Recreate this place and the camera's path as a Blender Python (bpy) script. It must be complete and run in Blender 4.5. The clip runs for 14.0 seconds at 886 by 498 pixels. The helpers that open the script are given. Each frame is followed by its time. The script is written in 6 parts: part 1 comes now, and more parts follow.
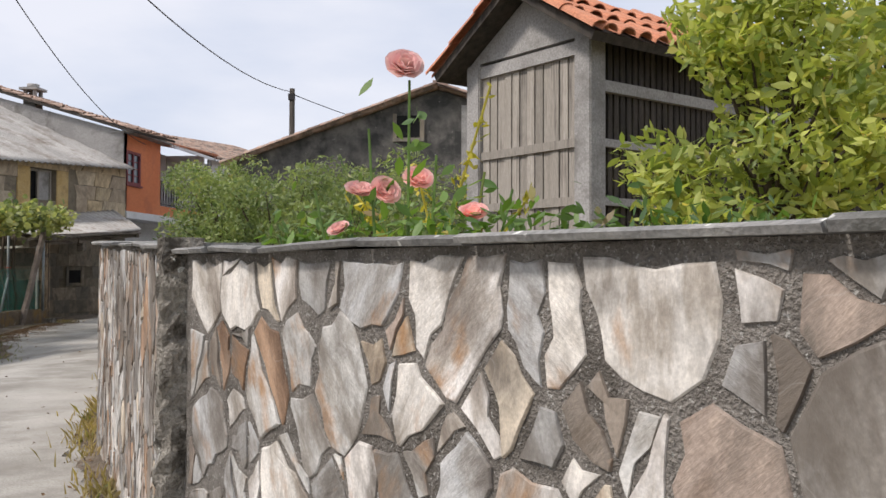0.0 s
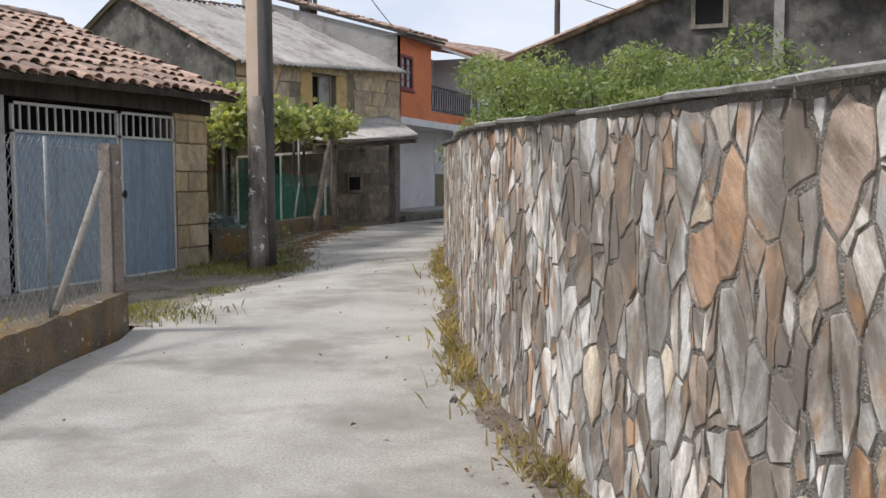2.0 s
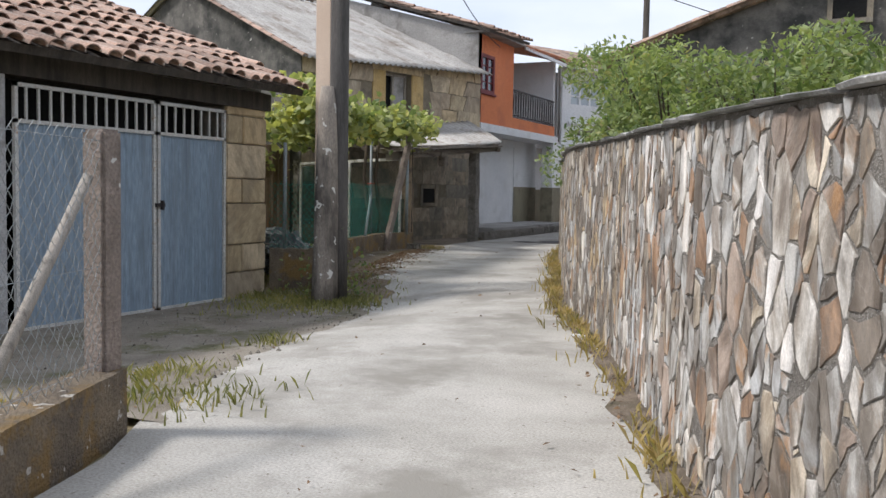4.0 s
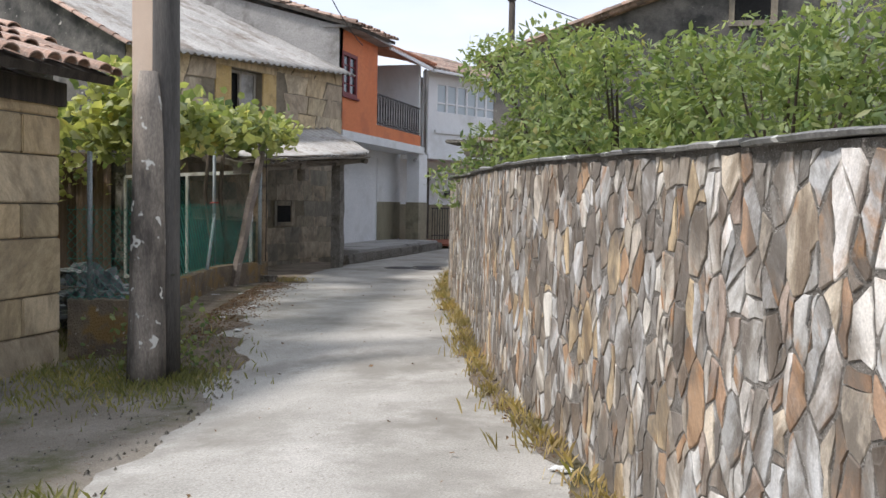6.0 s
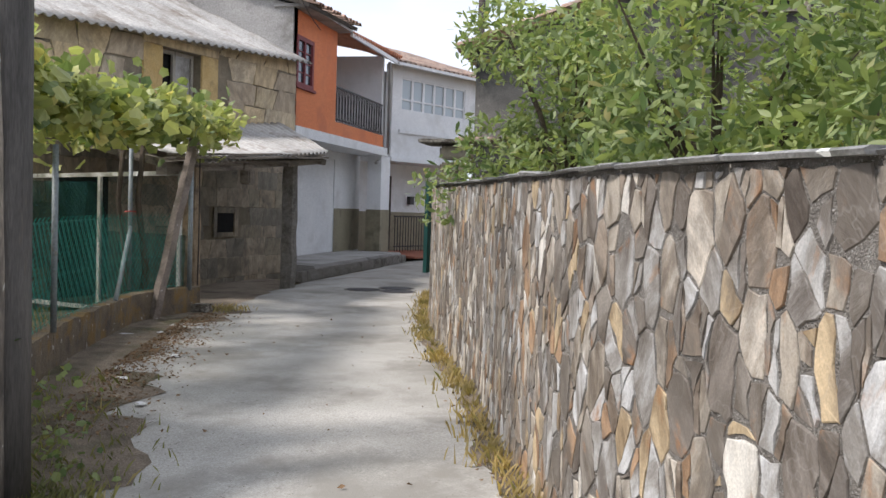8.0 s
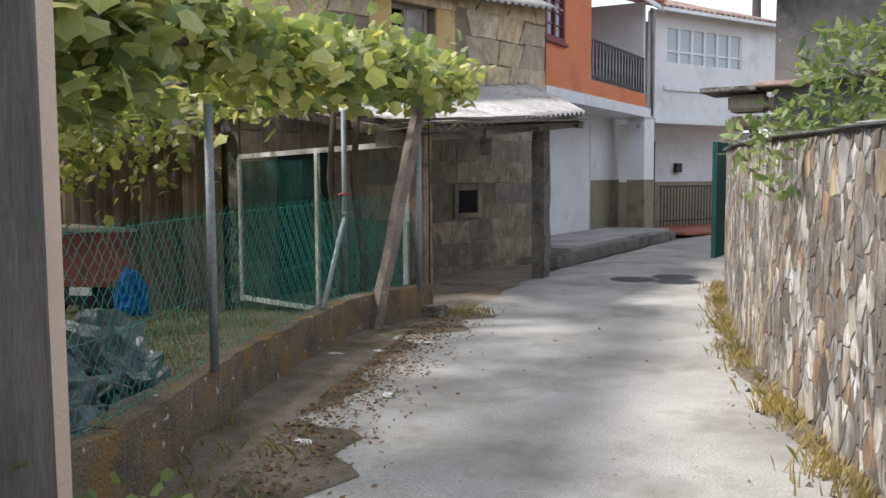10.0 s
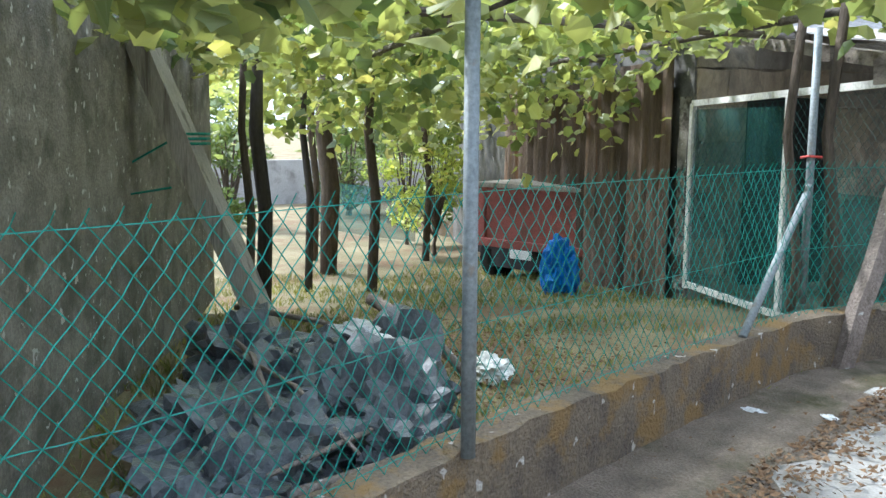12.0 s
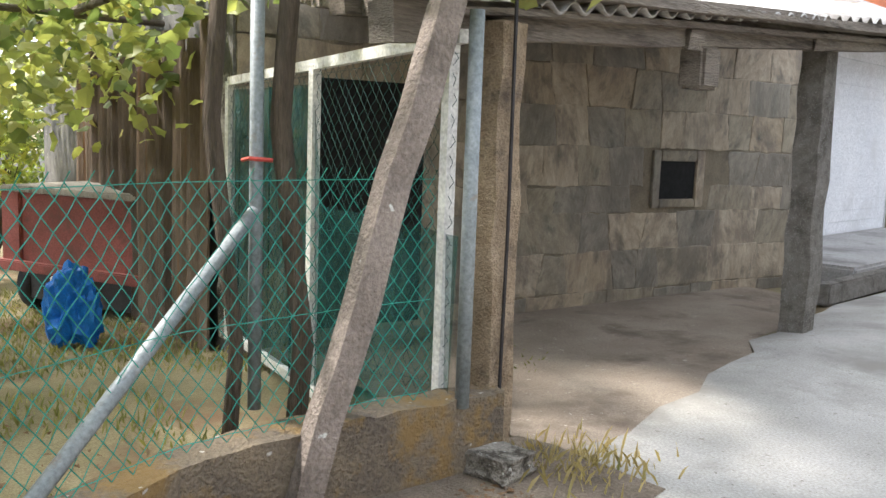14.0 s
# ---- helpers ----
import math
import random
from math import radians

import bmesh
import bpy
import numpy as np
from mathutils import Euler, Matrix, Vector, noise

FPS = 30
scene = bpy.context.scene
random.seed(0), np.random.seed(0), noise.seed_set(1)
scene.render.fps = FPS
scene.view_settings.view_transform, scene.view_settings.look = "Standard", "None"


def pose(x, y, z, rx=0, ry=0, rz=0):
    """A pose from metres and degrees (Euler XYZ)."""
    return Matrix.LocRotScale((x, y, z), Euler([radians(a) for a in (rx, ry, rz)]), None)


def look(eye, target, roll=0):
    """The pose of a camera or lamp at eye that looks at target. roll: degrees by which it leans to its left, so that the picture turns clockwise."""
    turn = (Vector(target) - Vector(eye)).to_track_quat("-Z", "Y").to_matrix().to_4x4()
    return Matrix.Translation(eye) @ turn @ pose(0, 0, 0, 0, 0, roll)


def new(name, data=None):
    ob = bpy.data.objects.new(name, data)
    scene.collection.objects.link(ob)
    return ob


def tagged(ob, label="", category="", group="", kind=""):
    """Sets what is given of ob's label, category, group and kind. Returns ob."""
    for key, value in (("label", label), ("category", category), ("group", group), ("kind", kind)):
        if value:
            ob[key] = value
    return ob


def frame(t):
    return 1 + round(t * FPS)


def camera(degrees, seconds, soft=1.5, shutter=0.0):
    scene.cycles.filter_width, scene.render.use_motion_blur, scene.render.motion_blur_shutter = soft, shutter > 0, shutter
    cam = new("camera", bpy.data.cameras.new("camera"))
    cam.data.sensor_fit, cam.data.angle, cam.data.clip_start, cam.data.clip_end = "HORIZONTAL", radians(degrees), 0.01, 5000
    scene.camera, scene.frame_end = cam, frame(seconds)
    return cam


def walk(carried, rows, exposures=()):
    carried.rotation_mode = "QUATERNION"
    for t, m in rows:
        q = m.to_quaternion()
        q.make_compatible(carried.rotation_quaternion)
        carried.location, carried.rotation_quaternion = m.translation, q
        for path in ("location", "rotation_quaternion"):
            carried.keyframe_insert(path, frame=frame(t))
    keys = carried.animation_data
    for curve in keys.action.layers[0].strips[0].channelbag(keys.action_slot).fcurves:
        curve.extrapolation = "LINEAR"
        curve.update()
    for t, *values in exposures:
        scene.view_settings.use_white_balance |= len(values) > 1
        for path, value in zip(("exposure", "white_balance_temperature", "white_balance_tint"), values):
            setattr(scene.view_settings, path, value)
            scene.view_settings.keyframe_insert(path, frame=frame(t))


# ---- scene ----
cam = camera(53.0, 14.0)
PATH = [
    (0, (-0.066, 2.832, 1.271), (-0.295, 4.818, 1.316), 0.2),
    (0.5, (-0.463, 3.067, 1.224), (-0.806, 5.037, 1.217), 0.6),
    (1, (-0.873, 3.431, 1.179), (-1.372, 5.365, 1.092), 0.3),
    (1.5, (-1.248, 3.843, 1.149), (-1.891, 5.731, 1.014), 0.2),
    (2, (-1.633, 4.288, 1.16), (-2.377, 6.137, 1.002), 0.0),
    (2.5, (-2.031, 4.741, 1.119), (-2.89, 6.536, 0.923), 0.1),
    (4.8, (-3.842, 7.515, 1.311), (-4.682, 9.327, 1.217), 2.1),
    (5, (-3.983, 7.747, 1.349), (-4.772, 9.583, 1.256), 2.2),
    (5.5, (-4.32, 8.423, 1.337), (-4.969, 10.311, 1.228), 1.9),
    (6, (-4.706, 9.053, 1.339), (-5.253, 10.973, 1.234), 1.1),
    (6.5, (-5.052, 9.681, 1.356), (-5.545, 11.617, 1.257), 0.4),
    (7, (-5.344, 10.321, 1.366), (-5.777, 12.272, 1.286), 1.1),
    (7.2, (-5.442, 10.572, 1.421), (-5.862, 12.524, 1.319), 1.7),
    (9.3, (-6.43, 13.315, 1.439), (-7.038, 15.219, 1.376), -0.0),
    (9.5, (-6.546, 13.54, 1.434), (-7.247, 15.411, 1.348), -0.0),
    (10, (-6.845, 14.113, 1.427), (-7.809, 15.858, 1.264), -0.3),
    (10.5, (-7.114, 14.698, 1.406), (-8.368, 16.244, 1.212), -1.6),
    (11, (-7.419, 15.281, 1.408), (-8.911, 16.598, 1.211), -1.6),
    (11.5, (-7.634, 15.854, 1.417), (-9.3, 16.938, 1.192), -0.8),
    (12, (-7.897, 16.399, 1.419), (-9.647, 17.331, 1.152), 0.4),
    (12.5, (-8.195, 17.053, 1.368), (-9.945, 17.98, 1.089), 0.0),
    (13, (-8.518, 17.693, 1.338), (-10.205, 18.736, 1.082), 0.0),
    (13.5, (-8.752, 18.333, 1.335), (-10.309, 19.565, 1.097), 0.8),
    (14, (-8.976, 19.225, 1.383), (-10.373, 20.632, 1.125), 2.1),
]
walk(cam, [(t, look(eye, target, roll)) for t, eye, target, roll in PATH],
     [(0.0, 0.38, 6400, 15), (1.0, 0.38, 6350, 14), (2.5, 0.47, 6200, 13), (5.0, 0.64, 6100, 13), (7.2, 0.76, 6150, 14), (9.5, 0.95, 6100, 14), (10.5, 1.18, 5950, 12), (11.5, 1.65, 5400, 6), (12.0, 1.95, 5400, 8), (12.5, 2.0, 5500, 16), (13.2, 2.12, 5950, 21), (14.0, 2.2, 6200, 12)])


# ---- world, sun, exposure ----
SUN_FROM = Vector((-0.70, -0.40, 0.95)).normalized()
world = bpy.data.worlds.new("overcast_sky")
scene.world = world
world.use_nodes = True
wn, wl = world.node_tree.nodes, world.node_tree.links
sky = wn.new("ShaderNodeTexSky")
sky.sky_type, sky.sun_disc = "NISHITA", False
sky.sun_elevation = math.asin(SUN_FROM.z)
sky.sun_rotation = math.atan2(SUN_FROM.x, SUN_FROM.y)
wco = wn.new("ShaderNodeTexCoord")
wmap = wn.new("ShaderNodeMapping")
wmap.inputs["Scale"].default_value = (1.6, 1.6, 5.0)
cloud = wn.new("ShaderNodeTexNoise")
cloud.inputs["Scale"].default_value, cloud.inputs["Detail"].default_value = 1.7, 6
cramp = wn.new("ShaderNodeValToRGB")
cramp.color_ramp.elements[0].position, cramp.color_ramp.elements[0].color = 0.32, (5.0, 5.6, 6.5, 1)
cramp.color_ramp.elements[1].position, cramp.color_ramp.elements[1].color = 0.62, (7.0, 7.2, 7.5, 1)
wmix = wn.new("ShaderNodeMixRGB")
wmix.inputs[0].default_value = 0.88
wl.new(wco.outputs["Generated"], wmap.inputs["Vector"])
wl.new(wmap.outputs[0], cloud.inputs["Vector"])
wl.new(cloud.outputs["Fac"], cramp.inputs[0])
wl.new(sky.outputs[0], wmix.inputs[1])
wl.new(cramp.outputs[0], wmix.inputs[2])
wl.new(wmix.outputs[0], wn["Background"].inputs["Color"])
wn["Background"].inputs["Strength"].default_value = 0.1
sun = new("sun", bpy.data.lights.new("sun", "SUN"))
sun.data.energy, sun.data.angle, sun.data.color = 2.5, radians(9.0), (1.0, 0.94, 0.85)
sun.matrix_basis = look(SUN_FROM * 30, (0, 0, 0))


# ---- materials ----
def ramp_node(nt, stops):
    r = nt.nodes.new("ShaderNodeValToRGB")
    while len(r.color_ramp.elements) < len(stops):
        r.color_ramp.elements.new(0.5)
    for e, (p, c) in zip(r.color_ramp.elements, stops):
        e.position, e.color = p, (*c, 1)
    return r


def noise_node(nt, scale, detail=4, stretch=(1, 1, 1), rough=0.6):
    co = nt.nodes.new("ShaderNodeTexCoord")
    mp = nt.nodes.new("ShaderNodeMapping")
    mp.inputs["Scale"].default_value = stretch
    n = nt.nodes.new("ShaderNodeTexNoise")
    n.inputs["Scale"].default_value, n.inputs["Detail"].default_value, n.inputs["Roughness"].default_value = scale, detail, rough
    nt.links.new(co.outputs["Object"], mp.inputs["Vector"])
    nt.links.new(mp.outputs[0], n.inputs["Vector"])
    return n


def mixed(nt, fac, a, b, blend="MIX"):
    m = nt.nodes.new("ShaderNodeMixRGB")
    m.blend_type = blend
    for sock, v in zip(m.inputs, (fac, a, b)):
        if hasattr(v, "is_output"):
            nt.links.new(v, sock)
        elif isinstance(v, (int, float)):
            sock.default_value = v
        else:
            sock.default_value = (*v, 1)
    return m.outputs[0]


def material(name, base, second, scale=3.0, fine=60.0, rough=0.85, bump=0.25, metal=0.0, stain=None, stain_scale=1.2, stain_at=(0.52, 0.66), stretch=(1, 1, 1), each=0.0, spots=None, depth=0.01):
    """A weathered surface: two colours mixed by broad noise, grain, an optional stain, spots and difference from piece to piece."""
    m = bpy.data.materials.new(name)
    m.use_nodes = True
    nt = m.node_tree
    bsdf = nt.nodes["Principled BSDF"]
    broad, grain = noise_node(nt, scale, 5, stretch), noise_node(nt, fine, 3, stretch)
    r = ramp_node(nt, [(0.32, base), (0.68, second)])
    nt.links.new(broad.outputs["Fac"], r.inputs[0])
    col = r.outputs[0]
    g = ramp_node(nt, [(0.3, (0.72, 0.72, 0.72)), (0.7, (1.2, 1.2, 1.2))])
    nt.links.new(grain.outputs["Fac"], g.inputs[0])
    col = mixed(nt, 1.0, col, g.outputs[0], "MULTIPLY")
    if stain:
        s = noise_node(nt, stain_scale, 7, stretch, 0.68)
        sr = ramp_node(nt, [(stain_at[0], (0, 0, 0)), (stain_at[1], (1, 1, 1))])
        nt.links.new(s.outputs["Fac"], sr.inputs[0])
        col = mixed(nt, sr.outputs[0], col, stain)
    if spots:
        s = noise_node(nt, spots[1], 2)
        sr = ramp_node(nt, [(spots[2], (0, 0, 0)), (spots[2] + 0.03, (1, 1, 1))])
        nt.links.new(s.outputs["Fac"], sr.inputs[0])
        col = mixed(nt, sr.outputs[0], col, spots[0])
    if each:
        info = nt.nodes.new("ShaderNodeObjectInfo")
        er = ramp_node(nt, [(0, (1 - each,) * 3), (1, (1 + each,) * 3)])
        nt.links.new(info.outputs["Random"], er.inputs[0])
        col = mixed(nt, 1.0, col, er.outputs[0], "MULTIPLY")
    nt.links.new(col, bsdf.inputs["Base Color"])
    bsdf.inputs["Roughness"].default_value, bsdf.inputs["Metallic"].default_value = rough, metal
    bsdf.inputs["Specular IOR Level"].default_value = 0.3
    b = nt.nodes.new("ShaderNodeBump")
    b.inputs["Strength"].default_value, b.inputs["Distance"].default_value = bump, depth
    add = nt.nodes.new("ShaderNodeMath")
    nt.links.new(broad.outputs["Fac"], add.inputs[0])
    nt.links.new(grain.outputs["Fac"], add.inputs[1])
    nt.links.new(add.outputs[0], b.inputs["Height"])
    nt.links.new(b.outputs[0], bsdf.inputs["Normal"])
    return m


def slate_material(name, stops, streak, streak_at=(0.55, 0.72), grime=0.85, bands=0.7, veined=0.5):
    """Split stone: tone from piece to piece; soft bands along each piece's own grain, rust patches, dirt and pale quartz veins."""
    m = bpy.data.materials.new(name)
    m.use_nodes = True
    nt = m.node_tree
    bsdf = nt.nodes["Principled BSDF"]

    def maths(op, a, b=0.0):
        n = nt.nodes.new("ShaderNodeMath")
        n.operation = op
        for sock, v in zip(n.inputs, (a, b)):
            if hasattr(v, "is_output"):
                nt.links.new(v, sock)
            else:
                sock.default_value = v
        return n.outputs[0]

    info = nt.nodes.new("ShaderNodeObjectInfo")
    isl = nt.nodes.new("ShaderNodeNewGeometry")
    pick = maths("FRACT", maths("ADD", info.outputs["Random"], isl.outputs["Random Per Island"]))
    second = maths("FRACT", maths("MULTIPLY", pick, 7.31))
    third = maths("FRACT", maths("MULTIPLY", pick, 23.7))
    tone = ramp_node(nt, stops)
    tone.color_ramp.interpolation = "CONSTANT"
    nt.links.new(pick, tone.inputs[0])
    angle = maths("MULTIPLY", maths("SUBTRACT", second, 0.5), 1.9)
    shift = maths("MULTIPLY", third, 41.0)
    co = nt.nodes.new("ShaderNodeTexCoord")
    rot = nt.nodes.new("ShaderNodeVectorRotate")
    rot.rotation_type = "AXIS_ANGLE"
    rot.inputs["Axis"].default_value = (-0.87, -0.49, 0)
    nt.links.new(angle, rot.inputs["Angle"])
    nt.links.new(co.outputs["Object"], rot.inputs["Vector"])
    own = nt.nodes.new("ShaderNodeVectorMath")
    nt.links.new(rot.outputs[0], own.inputs[0])
    nt.links.new(shift, own.inputs[1])

    def own_noise(scale, detail, stretch, rough=0.6):
        n = noise_node(nt, scale, detail, stretch, rough)
        nt.links.new(own.outputs[0], n.inputs["Vector"].links[0].from_node.inputs["Vector"])
        return n.outputs["Fac"]

    def curve(fac, stops):
        r = ramp_node(nt, stops)
        nt.links.new(fac, r.inputs[0])
        return r.outputs[0]

    broad, rust, fibre = own_noise(6, 5, (1, 1, 0.36), 0.62), own_noise(6, 5, (1, 1, 0.5), 0.62), own_noise(26, 7, (1, 1, 0.22), 0.72)
    crack = own_noise(5, 3, (1, 1, 0.8), 0.5)
    grain, blot = noise_node(nt, 130, 3).outputs["Fac"], noise_node(nt, 2.6, 7, (1, 1, 0.6), 0.7).outputs["Fac"]
    col = mixed(nt, bands, tone.outputs[0], curve(broad, [(0.36, (0.34, 0.29, 0.25)), (0.46, (0.72, 0.68, 0.63)), (0.53, (1.1, 1.1, 1.1)), (0.64, (1.4, 1.39, 1.37))]), "MULTIPLY")
    col = mixed(nt, curve(rust, [(streak_at[0], (0, 0, 0)), (streak_at[1], (0.9, 0.9, 0.9))]), col, streak)
    col = mixed(nt, 0.6, col, curve(fibre, [(0.36, (0.72, 0.69, 0.66)), (0.5, (1, 1, 1)), (0.68, (1.2, 1.2, 1.2))]), "MULTIPLY")
    col = mixed(nt, 1.0, col, curve(grain, [(0.3, (0.8, 0.8, 0.8)), (0.7, (1.12, 1.12, 1.12))]), "MULTIPLY")
    col = mixed(nt, curve(blot, [(0.47, (0, 0, 0)), (0.62, (grime,) * 3)]), col, (0.13, 0.11, 0.088))
    line = curve(crack, [(0.487, (0, 0, 0)), (0.4955, (veined,) * 3), (0.5, (0, 0, 0))])
    col = mixed(nt, line, col, (0.68, 0.65, 0.60))
    nt.links.new(col, bsdf.inputs["Base Color"])
    bsdf.inputs["Roughness"].default_value = 0.62
    b = nt.nodes.new("ShaderNodeBump")
    b.inputs["Strength"].default_value, b.inputs["Distance"].default_value = 0.7, 0.012
    nt.links.new(maths("ADD", fibre, broad), b.inputs["Height"])
    nt.links.new(b.outputs[0], bsdf.inputs["Normal"])
    return m


def leaf_material(name, dark, light, third, glow=0.45, shine=(1.5, 1.6, 0.7)):
    m = bpy.data.materials.new(name)
    m.use_nodes = True
    nt = m.node_tree
    bsdf = nt.nodes["Principled BSDF"]
    isl = nt.nodes.new("ShaderNodeNewGeometry")
    r = ramp_node(nt, [(0.0, dark), (0.55, light), (0.93, light), (1.0, third)])
    nt.links.new(isl.outputs["Random Per Island"], r.inputs[0])
    n = noise_node(nt, 1.3, 3)
    nr = ramp_node(nt, [(0.35, (0.65, 0.7, 0.65)), (0.65, (1.3, 1.25, 1.1))])
    nt.links.new(n.outputs["Fac"], nr.inputs[0])
    col = mixed(nt, 1.0, r.outputs[0], nr.outputs[0], "MULTIPLY")
    nt.links.new(col, bsdf.inputs["Base Color"])
    bsdf.inputs["Roughness"].default_value = 0.5
    tr = nt.nodes.new("ShaderNodeBsdfTranslucent")
    nt.links.new(mixed(nt, 1.0, col, shine, "MULTIPLY"), tr.inputs["Color"])
    ms = nt.nodes.new("ShaderNodeMixShader")
    ms.inputs[0].default_value = glow
    nt.links.new(bsdf.outputs[0], ms.inputs[1])
    nt.links.new(tr.outputs[0], ms.inputs[2])
    nt.links.new(ms.outputs[0], nt.nodes["Material Output"].inputs["Surface"])
    return m


def glass_material(name, tint, rough=0.05):
    m = bpy.data.materials.new(name)
    m.use_nodes = True
    b = m.node_tree.nodes["Principled BSDF"]
    b.inputs["Base Color"].default_value, b.inputs["Roughness"].default_value = (*tint, 1), rough
    b.inputs["Specular IOR Level"].default_value = 0.8
    return m


SLATE = slate_material("slate_stone", [(0, (0.42, 0.41, 0.385)), (0.13, (0.60, 0.57, 0.52)), (0.24, (0.30, 0.295, 0.28)), (0.34, (0.33, 0.26, 0.21)), (0.43, (0.64, 0.61, 0.57)), (0.53, (0.22, 0.185, 0.15)), (0.63, (0.44, 0.44, 0.43)), (0.73, (0.54, 0.47, 0.37)), (0.82, (0.34, 0.22, 0.14)), (0.90, (0.50, 0.49, 0.46))], (0.36, 0.20, 0.09), (0.56, 0.68), 0.9, 0.95, 0.12)
BROWN_SLATE = slate_material("brown_schist", [(0, (0.33, 0.29, 0.235)), (0.13, (0.47, 0.42, 0.35)), (0.24, (0.22, 0.195, 0.165)), (0.34, (0.38, 0.37, 0.35)), (0.46, (0.56, 0.53, 0.47)), (0.56, (0.34, 0.22, 0.13)), (0.63, (0.18, 0.155, 0.13)), (0.73, (0.47, 0.465, 0.45)), (0.84, (0.44, 0.34, 0.21)), (0.91, (0.27, 0.22, 0.17))], (0.36, 0.18, 0.075), (0.59, 0.70), 0.95, 0.9, 0.12)
HOUSE_MORTAR = material("ochre_lime_mortar", (0.16, 0.135, 0.10), (0.25, 0.21, 0.15), 4, 90, 0.95, 0.6, stain=(0.13, 0.11, 0.085), stain_scale=3)
APRON = material("dirty_concrete_apron", (0.18, 0.155, 0.12), (0.29, 0.26, 0.215), 1.6, 90, 0.95, 0.6, stain=(0.12, 0.115, 0.06), stain_scale=1.5, stain_at=(0.52, 0.64), spots=((0.16, 0.11, 0.07), 25, 0.66), depth=0.02)
GRANITE = slate_material("yellow_granite", [(0, (0.46, 0.37, 0.23)), (0.2, (0.54, 0.42, 0.25)), (0.4, (0.42, 0.35, 0.25)), (0.6, (0.56, 0.46, 0.31)), (0.8, (0.40, 0.32, 0.22))], (0.22, 0.18, 0.13), (0.62, 0.78), 0.4, 0.35, 0.0)
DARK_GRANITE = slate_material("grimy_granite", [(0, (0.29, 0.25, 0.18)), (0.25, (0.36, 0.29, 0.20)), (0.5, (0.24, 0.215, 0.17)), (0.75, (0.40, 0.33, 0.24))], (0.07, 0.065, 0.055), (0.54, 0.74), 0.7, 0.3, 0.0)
MORTAR = material("rough_mortar", (0.21, 0.19, 0.165), (0.36, 0.33, 0.29), 14, 150, 0.95, 1.0, stain=(0.13, 0.115, 0.095), stain_scale=2.5, spots=((0.48, 0.46, 0.42), 110, 0.62), depth=0.03)
COPING = material("slate_coping", (0.15, 0.15, 0.142), (0.29, 0.28, 0.26), 6, 70, 0.85, 0.5, stain=(0.07, 0.075, 0.055), stain_scale=3, each=0.25, spots=((0.6, 0.6, 0.55), 14, 0.66))
CONCRETE_ROAD = material("worn_concrete_road", (0.33, 0.315, 0.28), (0.46, 0.44, 0.40), 1.3, 75, 0.9, 0.6, stain=(0.25, 0.235, 0.205), stain_scale=0.9, stain_at=(0.48, 0.64), spots=((0.22, 0.20, 0.17), 26, 0.68), depth=0.006)
ROUGH_CONCRETE = material("lichened_concrete", (0.22, 0.20, 0.17), (0.42, 0.39, 0.33), 9, 70, 0.95, 1.0, stain=(0.08, 0.07, 0.055), stain_scale=6, stain_at=(0.5, 0.6), spots=((0.55, 0.55, 0.5), 17, 0.66), depth=0.04)
POLE_CONCRETE = material("old_concrete_pole", (0.20, 0.175, 0.15), (0.34, 0.295, 0.245), 4, 80, 0.9, 0.6, stain=(0.085, 0.075, 0.065), stain_scale=2.2, stain_at=(0.46, 0.6), stretch=(1, 1, 0.35), spots=((0.62, 0.61, 0.56), 7, 0.63))
DARK_POLE = material("dark_weathered_pole", (0.07, 0.066, 0.062), (0.14, 0.13, 0.12), 5, 70, 0.9, 0.6, stain=(0.20, 0.15, 0.10), stain_scale=4, stain_at=(0.6, 0.7), stretch=(2, 2, 0.2))
PALE_CONCRETE = material("pale_concrete", (0.62, 0.49, 0.38), (0.68, 0.55, 0.435), 3, 260, 0.85, 0.06, stain=(0.35, 0.26, 0.18), stain_scale=4, stain_at=(0.6, 0.7))
YARD_RENDER = material("blotched_lime_render", (0.18, 0.16, 0.13), (0.33, 0.30, 0.245), 5, 60, 0.95, 0.6, stain=(0.13, 0.12, 0.09), stain_scale=3, stain_at=(0.5, 0.64), spots=((0.55, 0.53, 0.47), 14, 0.66), depth=0.02)
POST_STONE = material("ochre_granite_post", (0.28, 0.205, 0.13), (0.43, 0.33, 0.225), 12, 90, 0.95, 1.0, stain=(0.13, 0.10, 0.075), stain_scale=3.5, stain_at=(0.52, 0.66), depth=0.03)
MOSSY = material("mossy_concrete", (0.12, 0.10, 0.08), (0.24, 0.19, 0.13), 4, 60, 0.95, 0.9, stain=(0.235, 0.155, 0.065), stain_scale=3.4, stain_at=(0.5, 0.6), spots=((0.5, 0.47, 0.42), 12, 0.68), depth=0.03)
EARTH = material("dirt_and_moss", (0.17, 0.135, 0.10), (0.30, 0.245, 0.185), 5, 80, 0.98, 1.0, stain=(0.09, 0.085, 0.04), stain_scale=1.3, depth=0.03)
SHED_DIRT = material("trodden_dirt", (0.22, 0.175, 0.13), (0.32, 0.265, 0.205), 1.6, 90, 0.98, 0.6, stain=(0.15, 0.115, 0.085), stain_scale=1.5, spots=((0.42, 0.38, 0.32), 22, 0.7), depth=0.02)
LAWN = material("dry_lawn", (0.20, 0.17, 0.09), (0.32, 0.27, 0.16), 1.2, 90, 0.98, 0.8, stain=(0.20, 0.13, 0.075), stain_scale=0.8, stain_at=(0.5, 0.62), depth=0.03)
